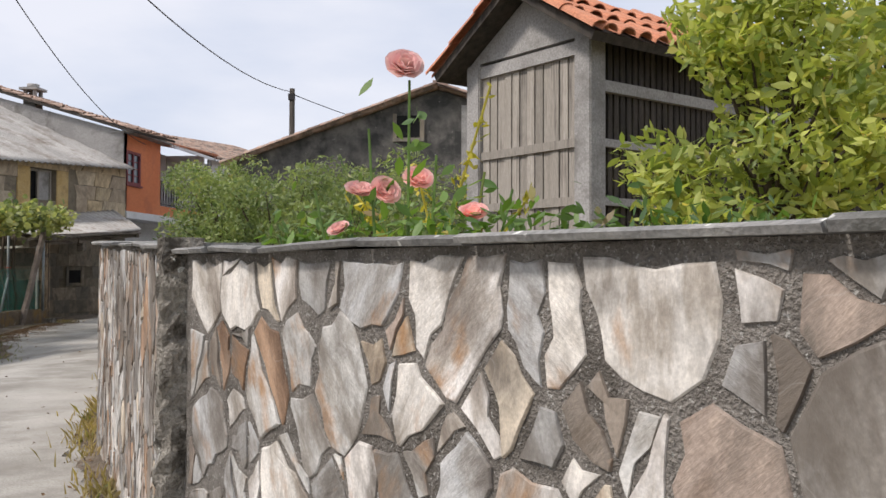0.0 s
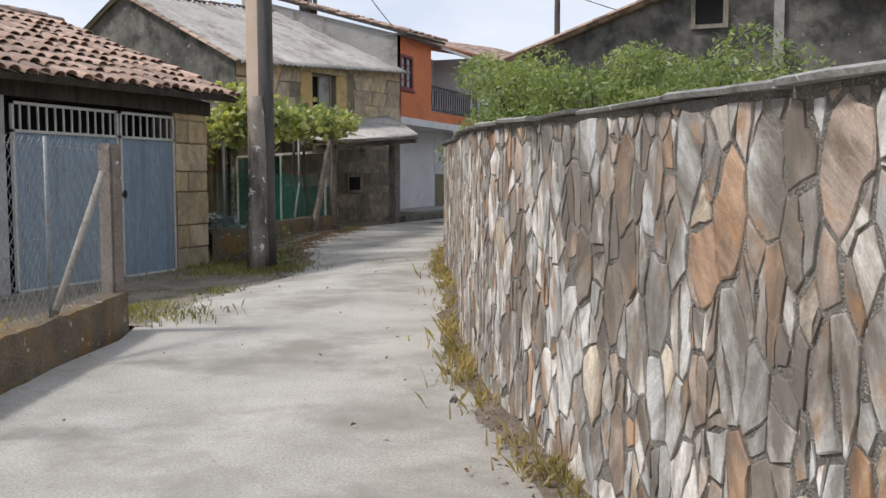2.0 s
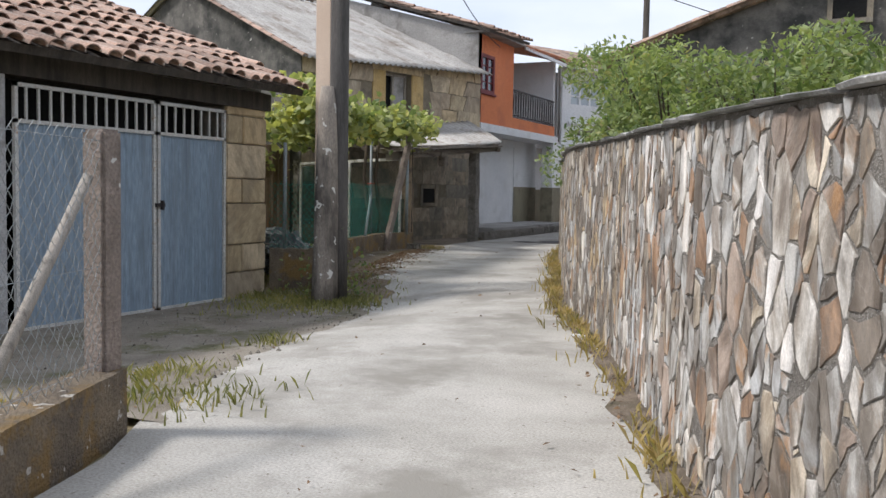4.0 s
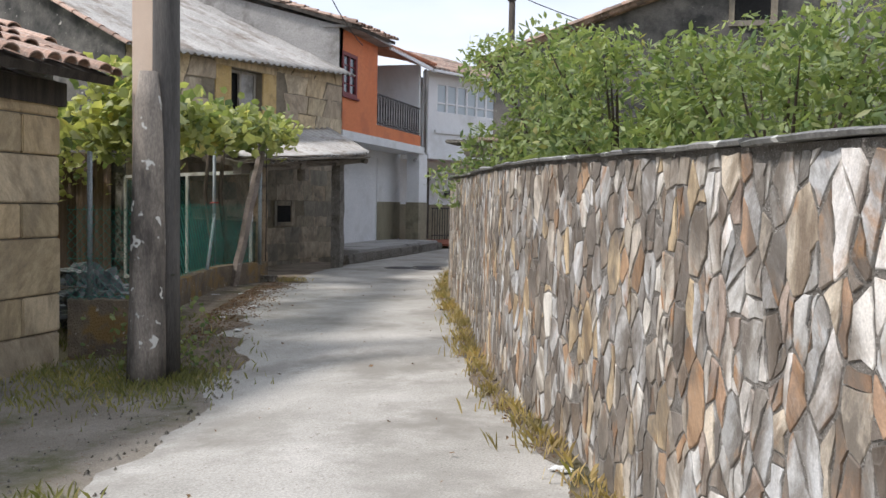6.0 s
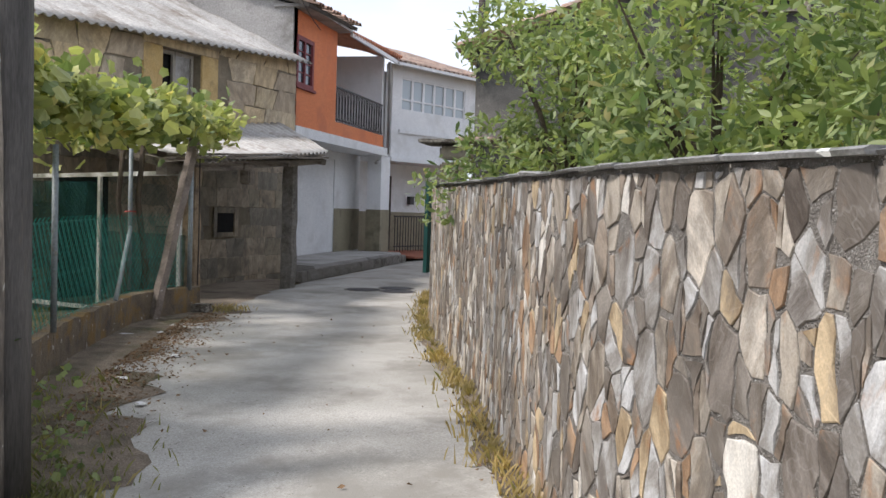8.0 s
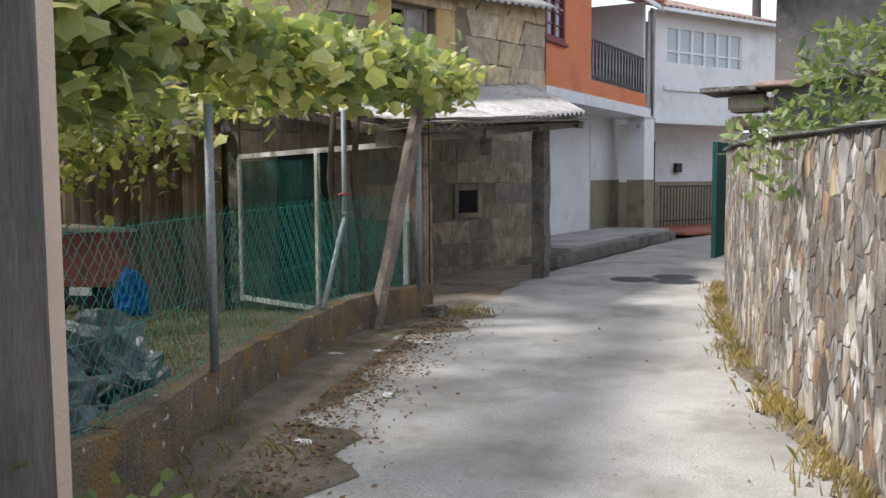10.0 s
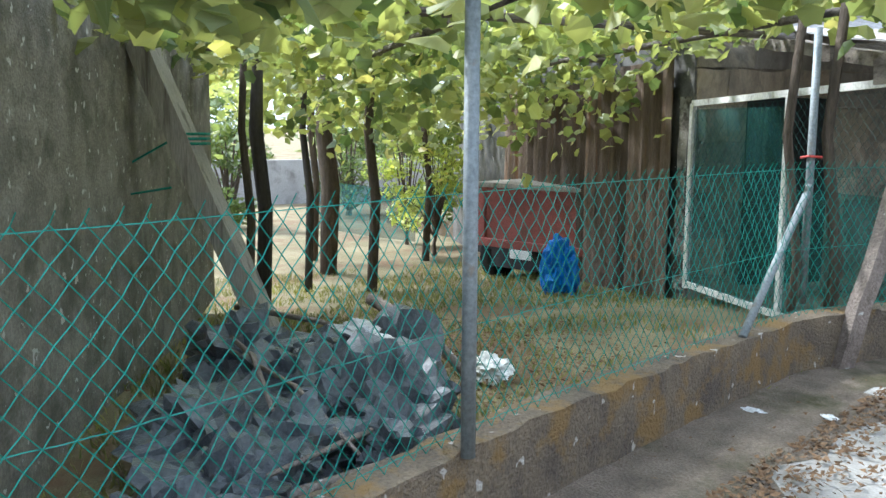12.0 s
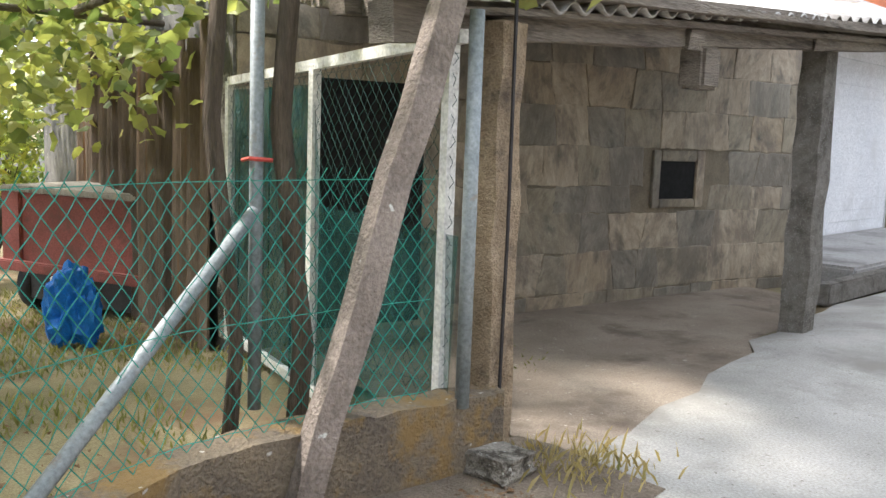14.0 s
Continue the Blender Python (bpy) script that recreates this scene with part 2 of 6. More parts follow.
GRASS = leaf_material("grass_blades", (0.13, 0.15, 0.05), (0.25, 0.24, 0.09), (0.42, 0.33, 0.17), 0.35, (1.2, 1.2, 0.7))
DRY = leaf_material("dry_grass", (0.28, 0.21, 0.10), (0.40, 0.31, 0.16), (0.20, 0.21, 0.07), 0.3)
DEAD_LEAF = material("dead_leaves", (0.12, 0.07, 0.035), (0.28, 0.18, 0.10), 30, 90, 0.9, 0.2, each=0.3)
TILE = material("old_clay_tile", (0.36, 0.22, 0.155), (0.46, 0.36, 0.30), 5, 60, 0.9, 0.6, stain=(0.15, 0.12, 0.10), stain_scale=2.2, stain_at=(0.45, 0.6), each=0.4, spots=((0.45, 0.42, 0.36), 20, 0.64))
NEW_TILE = material("red_clay_tile", (0.50, 0.19, 0.10), (0.58, 0.27, 0.16), 4, 50, 0.75, 0.3, stain=(0.30, 0.13, 0.08), stain_scale=3, each=0.12)
FIBRO = material("weathered_corrugated_sheet", (0.30, 0.29, 0.27), (0.46, 0.44, 0.41), 1.1, 50, 0.9, 0.3, stain=(0.20, 0.17, 0.14), stain_scale=1.6, stain_at=(0.5, 0.66), stretch=(0.4, 1, 1))
GATE_BLUE = material("blue_grey_gate_paint", (0.20, 0.265, 0.33), (0.245, 0.31, 0.375), 1.2, 50, 0.55, 0.1, stain=(0.16, 0.20, 0.24), stain_scale=2.5, stretch=(1, 1, 0.15))
GATE_FRAME = material("pale_steel_frame", (0.42, 0.42, 0.40), (0.55, 0.54, 0.51), 6, 60, 0.5, 0.1, stain=(0.30, 0.18, 0.10), stain_scale=6, stain_at=(0.6, 0.7))
GALV = material("galvanised_steel", (0.19, 0.215, 0.225), (0.28, 0.305, 0.31), 5, 60, 0.6, 0.1, metal=0.2, stain=(0.24, 0.20, 0.16), stain_scale=8, stain_at=(0.6, 0.7))
GREEN_WIRE = material("green_plastic_wire", (0.015, 0.19, 0.145), (0.03, 0.26, 0.20), 5, 60, 0.45, 0.0)
DARK_WIRE = material("dark_green_wire", (0.008, 0.05, 0.042), (0.015, 0.075, 0.062), 5, 60, 0.6, 0.0)
GREY_WIRE = material("grey_wire", (0.25, 0.27, 0.27), (0.36, 0.37, 0.36), 5, 60, 0.5, 0.0, metal=0.4)
NETTING = material("green_shade_cloth", (0.010, 0.075, 0.066), (0.02, 0.11, 0.098), 2, 150, 0.8, 0.3)
weave = NETTING.node_tree
holes = weave.nodes.new("ShaderNodeBsdfTransparent")
woven = weave.nodes.new("ShaderNodeMixShader")
woven.inputs[0].default_value = 0.4
weave.links.new(weave.nodes["Principled BSDF"].outputs[0], woven.inputs[1])
weave.links.new(holes.outputs[0], woven.inputs[2])
weave.links.new(woven.outputs[0], weave.nodes["Material Output"].inputs["Surface"])
DOOR_GREEN = material("dark_green_door_paint", (0.010, 0.055, 0.048), (0.018, 0.085, 0.074), 2, 60, 0.5, 0.1)
WHITE_BAR = material("flaking_white_paint", (0.62, 0.61, 0.57), (0.75, 0.74, 0.70), 5, 60, 0.6, 0.2, stain=(0.25, 0.20, 0.15), stain_scale=7, stain_at=(0.6, 0.68))
# dark timber; on the granary side its darkness is painted shade
DARK_WOOD = material("dark_and_shaded_timber", (0.045, 0.04, 0.035), (0.10, 0.085, 0.07), 4, 60, 0.9, 0.8, stretch=(3, 3, 0.3), depth=0.02)
PLANK_WOOD = material("weathered_slab_wood", (0.12, 0.085, 0.06), (0.22, 0.16, 0.12), 3, 50, 0.95, 1.0, stain=(0.24, 0.13, 0.07), stain_scale=2.6, stain_at=(0.56, 0.68), stretch=(3, 3, 0.3), each=0.4, depth=0.03)
BEAM_WOOD = material("grey_weathered_beam", (0.17, 0.14, 0.115), (0.30, 0.26, 0.21), 3, 50, 0.95, 0.9, stain=(0.06, 0.05, 0.04), stain_scale=4, stretch=(1.5, 0.3, 3), depth=0.03)
SILVER_WOOD = material("silvery_board", (0.30, 0.27, 0.23), (0.42, 0.385, 0.335), 3, 60, 0.9, 0.5, stain=(0.16, 0.14, 0.12), stain_scale=3, stretch=(4, 4, 0.25), each=0.2)
LEAN_WOOD = material("lichened_stake", (0.20, 0.165, 0.14), (0.30, 0.25, 0.215), 6, 60, 0.95, 0.8, stain=(0.11, 0.09, 0.075), stain_scale=4, spots=((0.55, 0.54, 0.5), 12, 0.69), depth=0.02)
BARK = material("vine_bark", (0.07, 0.055, 0.04), (0.15, 0.115, 0.085), 8, 60, 0.95, 1.0, stretch=(3, 3, 0.4), depth=0.02)
BLOCK = material("grey_block_wall", (0.36, 0.36, 0.36), (0.46, 0.455, 0.45), 1.4, 60, 0.9, 0.3, stain=(0.25, 0.245, 0.24), stain_scale=1.4, each=0.1)
STAINED_RENDER = material("blackened_render", (0.11, 0.105, 0.095), (0.21, 0.195, 0.175), 1.1, 50, 0.95, 0.5, stain=(0.05, 0.05, 0.047), stain_scale=1.5, stain_at=(0.42, 0.62), spots=((0.42, 0.40, 0.36), 9, 0.69))
GREY_RENDER = material("grey_cement_render", (0.30, 0.29, 0.275), (0.40, 0.385, 0.365), 1.1, 50, 0.92, 0.3, stain=(0.19, 0.18, 0.165), stain_scale=1.5)
ORANGE = material("orange_house_paint", (0.62, 0.19, 0.075), (0.68, 0.235, 0.10), 0.9, 50, 0.8, 0.12, stain=(0.52, 0.17, 0.08), stain_scale=1.2)
WHITE = material("white_house_paint", (0.72, 0.73, 0.74), (0.80, 0.80, 0.80), 0.8, 50, 0.8, 0.1, stain=(0.62, 0.62, 0.61), stain_scale=1.3)
OLIVE = material("olive_dado_paint", (0.23, 0.205, 0.14), (0.30, 0.27, 0.19), 1.2, 60, 0.85, 0.2, stain=(0.17, 0.15, 0.105), stain_scale=2)
RED_FLOOR = material("red_tile_floor", (0.30, 0.10, 0.06), (0.36, 0.14, 0.085), 3, 50, 0.7, 0.2)
DARK_METAL = material("dark_iron", (0.02, 0.018, 0.02), (0.045, 0.04, 0.04), 6, 60, 0.5, 0.2)
RED_TIE = material("red_wire", (0.4, 0.05, 0.04), (0.5, 0.08, 0.06), 8, 60, 0.5, 0.0)
WINE = material("wine_red_paint", (0.16, 0.03, 0.035), (0.21, 0.05, 0.05), 4, 50, 0.6, 0.1)
TRAILER_RED = material("faded_red_panel", (0.20, 0.055, 0.045), (0.29, 0.085, 0.07), 2, 60, 0.7, 0.2, stain=(0.13, 0.06, 0.045), stain_scale=3)
YELLOW_STONE = material("ochre_dressed_stone", (0.45, 0.31, 0.12), (0.52, 0.38, 0.18), 3, 60, 0.9, 0.3, stain=(0.33, 0.24, 0.12), stain_scale=4)
GLASS = glass_material("window_glass", (0.05, 0.06, 0.07))
PALE_GLASS = glass_material("pale_gallery_glass", (0.40, 0.45, 0.48), 0.12)
# near-black colour that stands in for shade inside openings
SHADE_BLACK = material("painted_interior_shade", (0.012, 0.012, 0.012), (0.02, 0.02, 0.02), 2, 20, 0.95, 0.0)
RUBBER = material("black_rubber", (0.015, 0.015, 0.015), (0.03, 0.03, 0.03), 6, 60, 0.8, 0.2)
BLACK_PLASTIC = material("black_plastic_sheet", (0.06, 0.068, 0.074), (0.16, 0.172, 0.185), 6, 60, 0.28, 0.6, stain=(0.14, 0.12, 0.10), stain_scale=5, stain_at=(0.6, 0.7))
SILVER_PLASTIC = material("silver_plastic", (0.28, 0.29, 0.30), (0.46, 0.47, 0.48), 8, 60, 0.4, 0.4)
WHITE_PLASTIC = material("white_plastic", (0.62, 0.62, 0.60), (0.75, 0.75, 0.73), 8, 60, 0.5, 0.3)
BLUE_PLASTIC = material("blue_plastic_bag", (0.01, 0.13, 0.50), (0.02, 0.21, 0.66), 6, 60, 0.4, 0.4)
TURQUOISE = material("turquoise_plastic", (0.02, 0.42, 0.48), (0.04, 0.5, 0.56), 8, 60, 0.4, 0.2)
PINK = leaf_material("pink_petals", (0.74, 0.42, 0.45), (0.86, 0.60, 0.61), (0.92, 0.76, 0.74), 0.3, (1, 0.95, 0.95))
VINE_LEAF = leaf_material("vine_leaves", (0.12, 0.175, 0.07), (0.44, 0.45, 0.18), (0.66, 0.56, 0.23), 0.40, (1.2, 1.28, 0.8))
PEACH_LEAF = leaf_material("peach_leaves", (0.11, 0.17, 0.065), (0.27, 0.32, 0.13), (0.34, 0.30, 0.12), 0.4, (1.3, 1.35, 0.9))
BUSH_LEAF = leaf_material("bush_leaves", (0.11, 0.17, 0.065), (0.25, 0.30, 0.12), (0.28, 0.27, 0.12), 0.4, (1.3, 1.35, 0.9))
LIME_LEAF = leaf_material("lime_green_leaves", (0.18, 0.25, 0.07), (0.44, 0.47, 0.13), (0.60, 0.50, 0.17), 0.4, (1.4, 1.45, 0.8))
ROSE_LEAF = leaf_material("rose_leaves", (0.06, 0.13, 0.035), (0.13, 0.22, 0.05), (0.25, 0.16, 0.07), 0.35)
FERN = leaf_material("yellow_fronds", (0.35, 0.30, 0.04), (0.46, 0.40, 0.06), (0.3, 0.33, 0.06), 0.35)
WOODS = leaf_material("far_foliage", (0.07, 0.11, 0.04), (0.16, 0.20, 0.07), (0.28, 0.27, 0.11), 0.3)


# ---- building helpers ----
def mesh_from(name, verts, faces, mat, smooth=False):
    me = bpy.data.meshes.new(name)
    me.from_pydata([tuple(v) for v in verts], [], faces)
    me.materials.append(mat)
    if smooth:
        me.polygons.foreach_set("use_smooth", [True] * len(me.polygons))
    me.update()
    return me


def part(name, bm, mat, parent=None, label=""):
    """Links a bmesh, or a mesh, as one object under a thing or a part."""
    if isinstance(bm, bmesh.types.BMesh):
        me = bpy.data.meshes.new(name)
        bmesh.ops.recalc_face_normals(bm, faces=bm.faces)
        bm.to_mesh(me)
        bm.free()
        me.materials.append(mat)
    else:
        me = bm
    ob = new(name, me)
    if parent:
        ob.parent = parent
    if label:
        ob["label"] = label
    return ob


def thing(name, label, category, group="", kind="", at=(0, 0, 0)):
    e = new(name)
    e.location = at
    e.empty_display_size = 0.1
    return tagged(e, label, category, group, kind)


def box(bm, x0, x1, y0, y1, z0, z1, bevel=0.0):
    r = bmesh.ops.create_cube(bm, size=1.0)
    for v in r["verts"]:
        v.co = Vector((x0 + (v.co.x + 0.5) * (x1 - x0), y0 + (v.co.y + 0.5) * (y1 - y0), z0 + (v.co.z + 0.5) * (z1 - z0)))
    if bevel:
        es = {e for v in r["verts"] for e in v.link_edges}
        bmesh.ops.bevel(bm, geom=list(es), offset=bevel, segments=2, affect="EDGES")
    return bm


def boxes(*dims, bevel=0.0):
    bm = bmesh.new()
    for d in dims:
        box(bm, *d, bevel=bevel)
    return bm


def beam(bm, a, b, w, h, wob=0.0, segs=1, seed=0):
    """A squared bar from a to b."""
    a, b = Vector(a), Vector(b)
    rnd = random.Random(seed)
    d = (b - a).normalized()
    side = d.cross(Vector((0, 0, 1)))
    if side.length < 0.05:
        side = Vector((1, 0, 0))
    side.normalize()
    up = side.cross(d)
    rings = []
    for i in range(segs + 1):
        c = a.lerp(b, i / segs) + Vector([rnd.uniform(-wob, wob) for _ in range(3)])
        k = 1 + rnd.uniform(-wob, wob) * 4
        rings.append([bm.verts.new(c + side * w * sx * k / 2 + up * h * sy * k / 2) for sx, sy in ((-1, -1), (1, -1), (1, 1), (-1, 1))])
    for p, q in zip(rings, rings[1:]):
        for i in range(4):
            bm.faces.new((p[i], p[(i + 1) % 4], q[(i + 1) % 4], q[i]))
    bm.faces.new(rings[0])
    bm.faces.new(rings[-1][::-1])
    return bm


def tube(bm, points, radii, sides=8, wob=0.0, seed=0):
    """A round, tapering limb along points."""
    rnd = random.Random(seed)
    rings = []
    pts = [Vector(p) for p in points]
    for i, p in enumerate(pts):
        d = (pts[min(i + 1, len(pts) - 1)] - pts[max(i - 1, 0)]).normalized()
        side = d.cross(Vector((0.31, 0.95, 0.05) if abs(d.z) > 0.8 else (0, 0, 1))).normalized()
        up = side.cross(d)
        r = radii[i] if isinstance(radii, (list, tuple)) else radii
        rings.append([bm.verts.new(p + (side * math.cos(a) + up * math.sin(a)) * r * (1 + rnd.uniform(-wob, wob))) for a in [2 * math.pi * k / sides for k in range(sides)]])
    for p, q in zip(rings, rings[1:]):
        for i in range(sides):
            f = bm.faces.new((p[i], p[(i + 1) % sides], q[(i + 1) % sides], q[i]))
            f.smooth = sides > 5
    bm.faces.new(rings[0])
    bm.faces.new(rings[-1][::-1])
    return bm


def ground_z(x, y):
    """The lane is level; the forecourt of the garage and the yard lie lower."""
    a = min(max((-6.2 - x) / 2.6, 0), 1) * min(max((17.6 - y) / 1.8, 0), 1)
    if x > -11.4:
        return -0.20 * a * a * (3 - 2 * a)
    return min(-0.10 * min((-11.4 - x) / 0.8, 1) - 0.09 * min(max(-13.2 - x, 0), 6.0), -0.20 * a)


class Line:
    """A plan line that is walked by its length, with its heading and its side to the left."""

    def __init__(self, pts):
        self.p = [Vector((a, b, 0)) for a, b in pts]
        self.s = [0.0]
        for a, b in zip(self.p, self.p[1:]):
            self.s.append(self.s[-1] + (b - a).length)
        self.length = self.s[-1]

    def at(self, s):
        i = 0
        while i < len(self.p) - 2 and s > self.s[i + 1]:
            i += 1
        d = (self.p[i + 1] - self.p[i]).normalized()
        return self.p[i] + d * (s - self.s[i]), Vector((-d.y, d.x, 0))


def clip_cell(poly, nx, ny, c):
    out = []
    for (x0, y0), (x1, y1) in zip(poly, poly[1:] + poly[:1]):
        a, b = nx * x0 + ny * y0 - c, nx * x1 + ny * y1 - c
        if a <= 0:
            out.append((x0, y0))
        if (a < 0 < b) or (b < 0 < a):
            k = a / (a - b)
            out.append((x0 + k * (x1 - x0), y0 + k * (y1 - y0)))
    return out


def random_flags(length, top, w, h, seed, bottom=0.0):
    """Outlines of random flagstones of very uneven size, some cracked in two and some with a corner knocked off."""
    rnd = random.Random(seed)
    tall = max(top(length * i / 20) for i in range(21)) - bottom
    wide, high = length / w, tall / h
    radii = sorted((0.26 + 0.66 * rnd.random() ** 2.2 for _ in range(int(wide * high * 1.05))), reverse=True)
    gen = np.random.default_rng(seed)
    at, rr = np.zeros((len(radii), 2)), np.array(radii)
    for k, r in enumerate(radii):
        tries = gen.random((30, 2)) * (wide, high)
        if k == 0:
            at[0] = tries[0]
            continue
        room = (np.hypot(tries[:, None, 0] - at[None, :k, 0], tries[:, None, 1] - at[None, :k, 1]) - rr[None, :k]).min(axis=1)
        at[k] = tries[int(np.argmax(np.minimum(room, r)))]
    cells = []
    for k, (x, y) in enumerate(at):
        lo, hi = max(x - 3, 0), min(x + 3, wide)
        poly = [(lo, 0), (hi, 0), (hi, (top(hi * w) - bottom) / h), (lo, (top(lo * w) - bottom) / h)]
        gap = np.hypot(at[:, 0] - x, at[:, 1] - y)
        for j in np.argsort(gap)[1:26]:
            u, v = at[j]
            poly = clip_cell(poly, u - x, v - y, (u * u + v * v - x * x - y * y + 0.75 * (rr[k] ** 2 - rr[j] ** 2)) / 2)
            if len(poly) < 3:
                break
        if len(poly) < 3:
            continue
        poly = [(float(a) * w, bottom + float(b) * h) for a, b in poly]
        pieces = [poly]
        cx, cy = sum(p[0] for p in poly) / len(poly), sum(p[1] for p in poly) / len(poly)
        roll = rnd.random()
        if roll < 0.38:
            a = rnd.gauss(0.0, 0.45)
            nx, ny = math.cos(a), math.sin(a)
            c = nx * cx + ny * cy + rnd.uniform(-0.02, 0.02)
            pieces = [clip_cell(poly, nx, ny, c), clip_cell(poly, -nx, -ny, -c)]
        elif roll < 0.78:
            px, py = rnd.choice(poly)
            nx, ny = px - cx, py - cy
            far = math.hypot(nx, ny) + 1e-6
            nx, ny = nx / far, ny / far
            t = rnd.uniform(-0.6, 0.6)
            nx, ny = nx * math.cos(t) - ny * math.sin(t), nx * math.sin(t) + ny * math.cos(t)
            c = nx * cx + ny * cy + far * rnd.uniform(0.4, 0.7)
            pieces = [clip_cell(poly, nx, ny, c)]
            if rnd.random() < 0.5:
                pieces.append(clip_cell(poly, -nx, -ny, -c))
        for p in pieces:
            if len(p) > 2:
                span = (max(q[0] for q in p) - min(q[0] for q in p), max(q[1] for q in p) - min(q[1] for q in p))
                if min(span) > 0.03 and max(span) > 0.05:
                    cells.append(p)
    return cells


def coursed_cells(length, top, seed, rows=(0.26, 0.40), widths=(0.3, 0.75), holes=(), bottom=0.0, skew=0.03):
    """Outlines of roughly squared blocks in uneven courses."""
    rnd = random.Random(seed)
    cells, z = [], bottom
    while z < top(length) - 0.02:
        z1 = z + rnd.uniform(*rows)
        if top(length) - z1 < rows[0] * 0.6:
            z1 = top(length)
        x, lean = 0.0, 0.0
        while x < length - 0.01:
            x1 = x + rnd.uniform(*widths)
            if length - x1 < widths[0] * 0.6:
                x1 = length
            lean1 = rnd.uniform(-skew, skew) if x1 < length else 0.0
            step = rnd.uniform(-skew, skew) * 0.4
            cx, cy = (x + x1) / 2, (z + z1) / 2
            if not any(a < cx < b and c < cy < d for a, b, c, d in holes):
                cells.append([(x - lean, z), (x1 - lean1, z), (x1 + lean1, min(z1 + step, top(x1))), (x + lean, min(z1 + step, top(x)))])
            x, lean = x1, lean1
        z = z1
    return cells


def flag_stone(poly, place, rnd, gap, proud, ragged):
    """One stone slab with a broken outline, a chamfer and a slight tilt. place(s, z, out) gives the point on the wall."""
    cx, cy = sum(p[0] for p in poly) / len(poly), sum(p[1] for p in poly) / len(poly)
    ring = []
    for (x0, y0), (x1, y1) in zip(poly, poly[1:] + poly[:1]):
        n = min(max(1, int(math.hypot(x1 - x0, y1 - y0) / 0.045)), 5)
        for i in range(n):
            f = i / n
            j = ragged if i else ragged * 0.5
            ring.append((x0 + (x1 - x0) * f + rnd.uniform(-j, j), y0 + (y1 - y0) * f + rnd.uniform(-j, j)))

    def inset(d):
        res = []
        for x, y in ring:
            r = math.hypot(x - cx, y - cy) + 1e-6
            k = max(1 - d * rnd.uniform(0.7, 1.35) / r, 0.35)
            res.append((cx + (x - cx) * k, cy + (y - cy) * k))
        return res

    gap *= rnd.uniform(0.45, 1.7)
    tx, ty = rnd.uniform(-0.035, 0.035), rnd.uniform(-0.03, 0.03)
    high = proud * rnd.uniform(0.55, 1.5)
    a = inset(gap)
    b = [(cx + (x - cx) * 0.965, cy + (y - cy) * 0.965) for x, y in a]
    verts = [place(x, y, -0.012) for x, y in a] + [place(x, y, max(high + tx * (x - cx) + ty * (y - cy) - 0.003, 0.001)) for x, y in a] + [place(x, y, max(high + tx * (x - cx) + ty * (y - cy) + rnd.uniform(-0.002, 0.002), 0.004)) for x, y in b]
    n = len(a)
    faces = []
    for i in range(n):
        j = (i + 1) % n
        faces += [(i, j, n + j, n + i), (n + i, n + j, 2 * n + j, 2 * n + i)]
    faces.append(tuple(range(2 * n, 3 * n)))
    return verts, faces


def lay_stones(parent, cells, place, mat, seed, gap=0.010, proud=0.016, most=290, name="stone", order=None, ragged=0.011):
    rnd = random.Random(seed)
    cells = sorted(cells, key=order) if order else cells
    rest_v, rest_f = [], []
    for i, poly in enumerate(cells):
        v, f = flag_stone(poly, place, rnd, gap, proud, ragged)
        if i < most:
            part(name, mesh_from(name, v, f, mat), mat, parent)
        else:
            o = len(rest_v)
            rest_v += v
            rest_f += [tuple(k + o for k in q) for q in f]
    if rest_v:
        tagged(part("far_" + name + "s", mesh_from(name, rest_v, rest_f, mat), mat, parent), kind="stuff")


def ribbon_wall(name, line, z0, top, thick, mat, label, category="wall", step=0.5, kind="structure", jag=0.0, seed=0):
    """A wall of given thickness that follows a plan line; its outer face is on the line, its body to the right of it."""
    rnd = random.Random(seed)
    stops = sorted(set([i * step for i in range(int(line.length / step) + 1)] + line.s))
    verts, faces = [], []
    for s in stops:
        p, n = line.at(min(s, line.length))
        t = top(s) + rnd.uniform(-jag, jag)
        for q, z in ((p, z0), (p, t), (p - n * thick, t), (p - n * thick, z0)):
            verts.append((q.x + rnd.uniform(-jag, jag), q.y + rnd.uniform(-jag, jag), z))
    for i in range(len(stops) - 1):
        a, b = 4 * i, 4 * i + 4
        faces += [(a + k, b + k, b + (k + 1) % 4, a + (k + 1) % 4) for k in range(4)]
    faces += [(0, 1, 2, 3), (len(verts) - 1, len(verts) - 2, len(verts) - 3, len(verts) - 4)]
    return tagged(new(name, mesh_from(name, verts, faces, mat)), label, category, kind=kind)


def prism(name, footprint, z0, z1, mat):
    n = len(footprint)
    z1 = z1 if isinstance(z1, (list, tuple)) else [z1] * n
    verts = [(x, y, z0) for x, y in footprint] + [(x, y, z) for (x, y), z in zip(footprint, z1)]
    faces = [tuple(range(n - 1, -1, -1)), tuple(range(n, 2 * n))] + [(i, (i + 1) % n, n + (i + 1) % n, n + i) for i in range(n)]
    return mesh_from(name, verts, faces, mat)


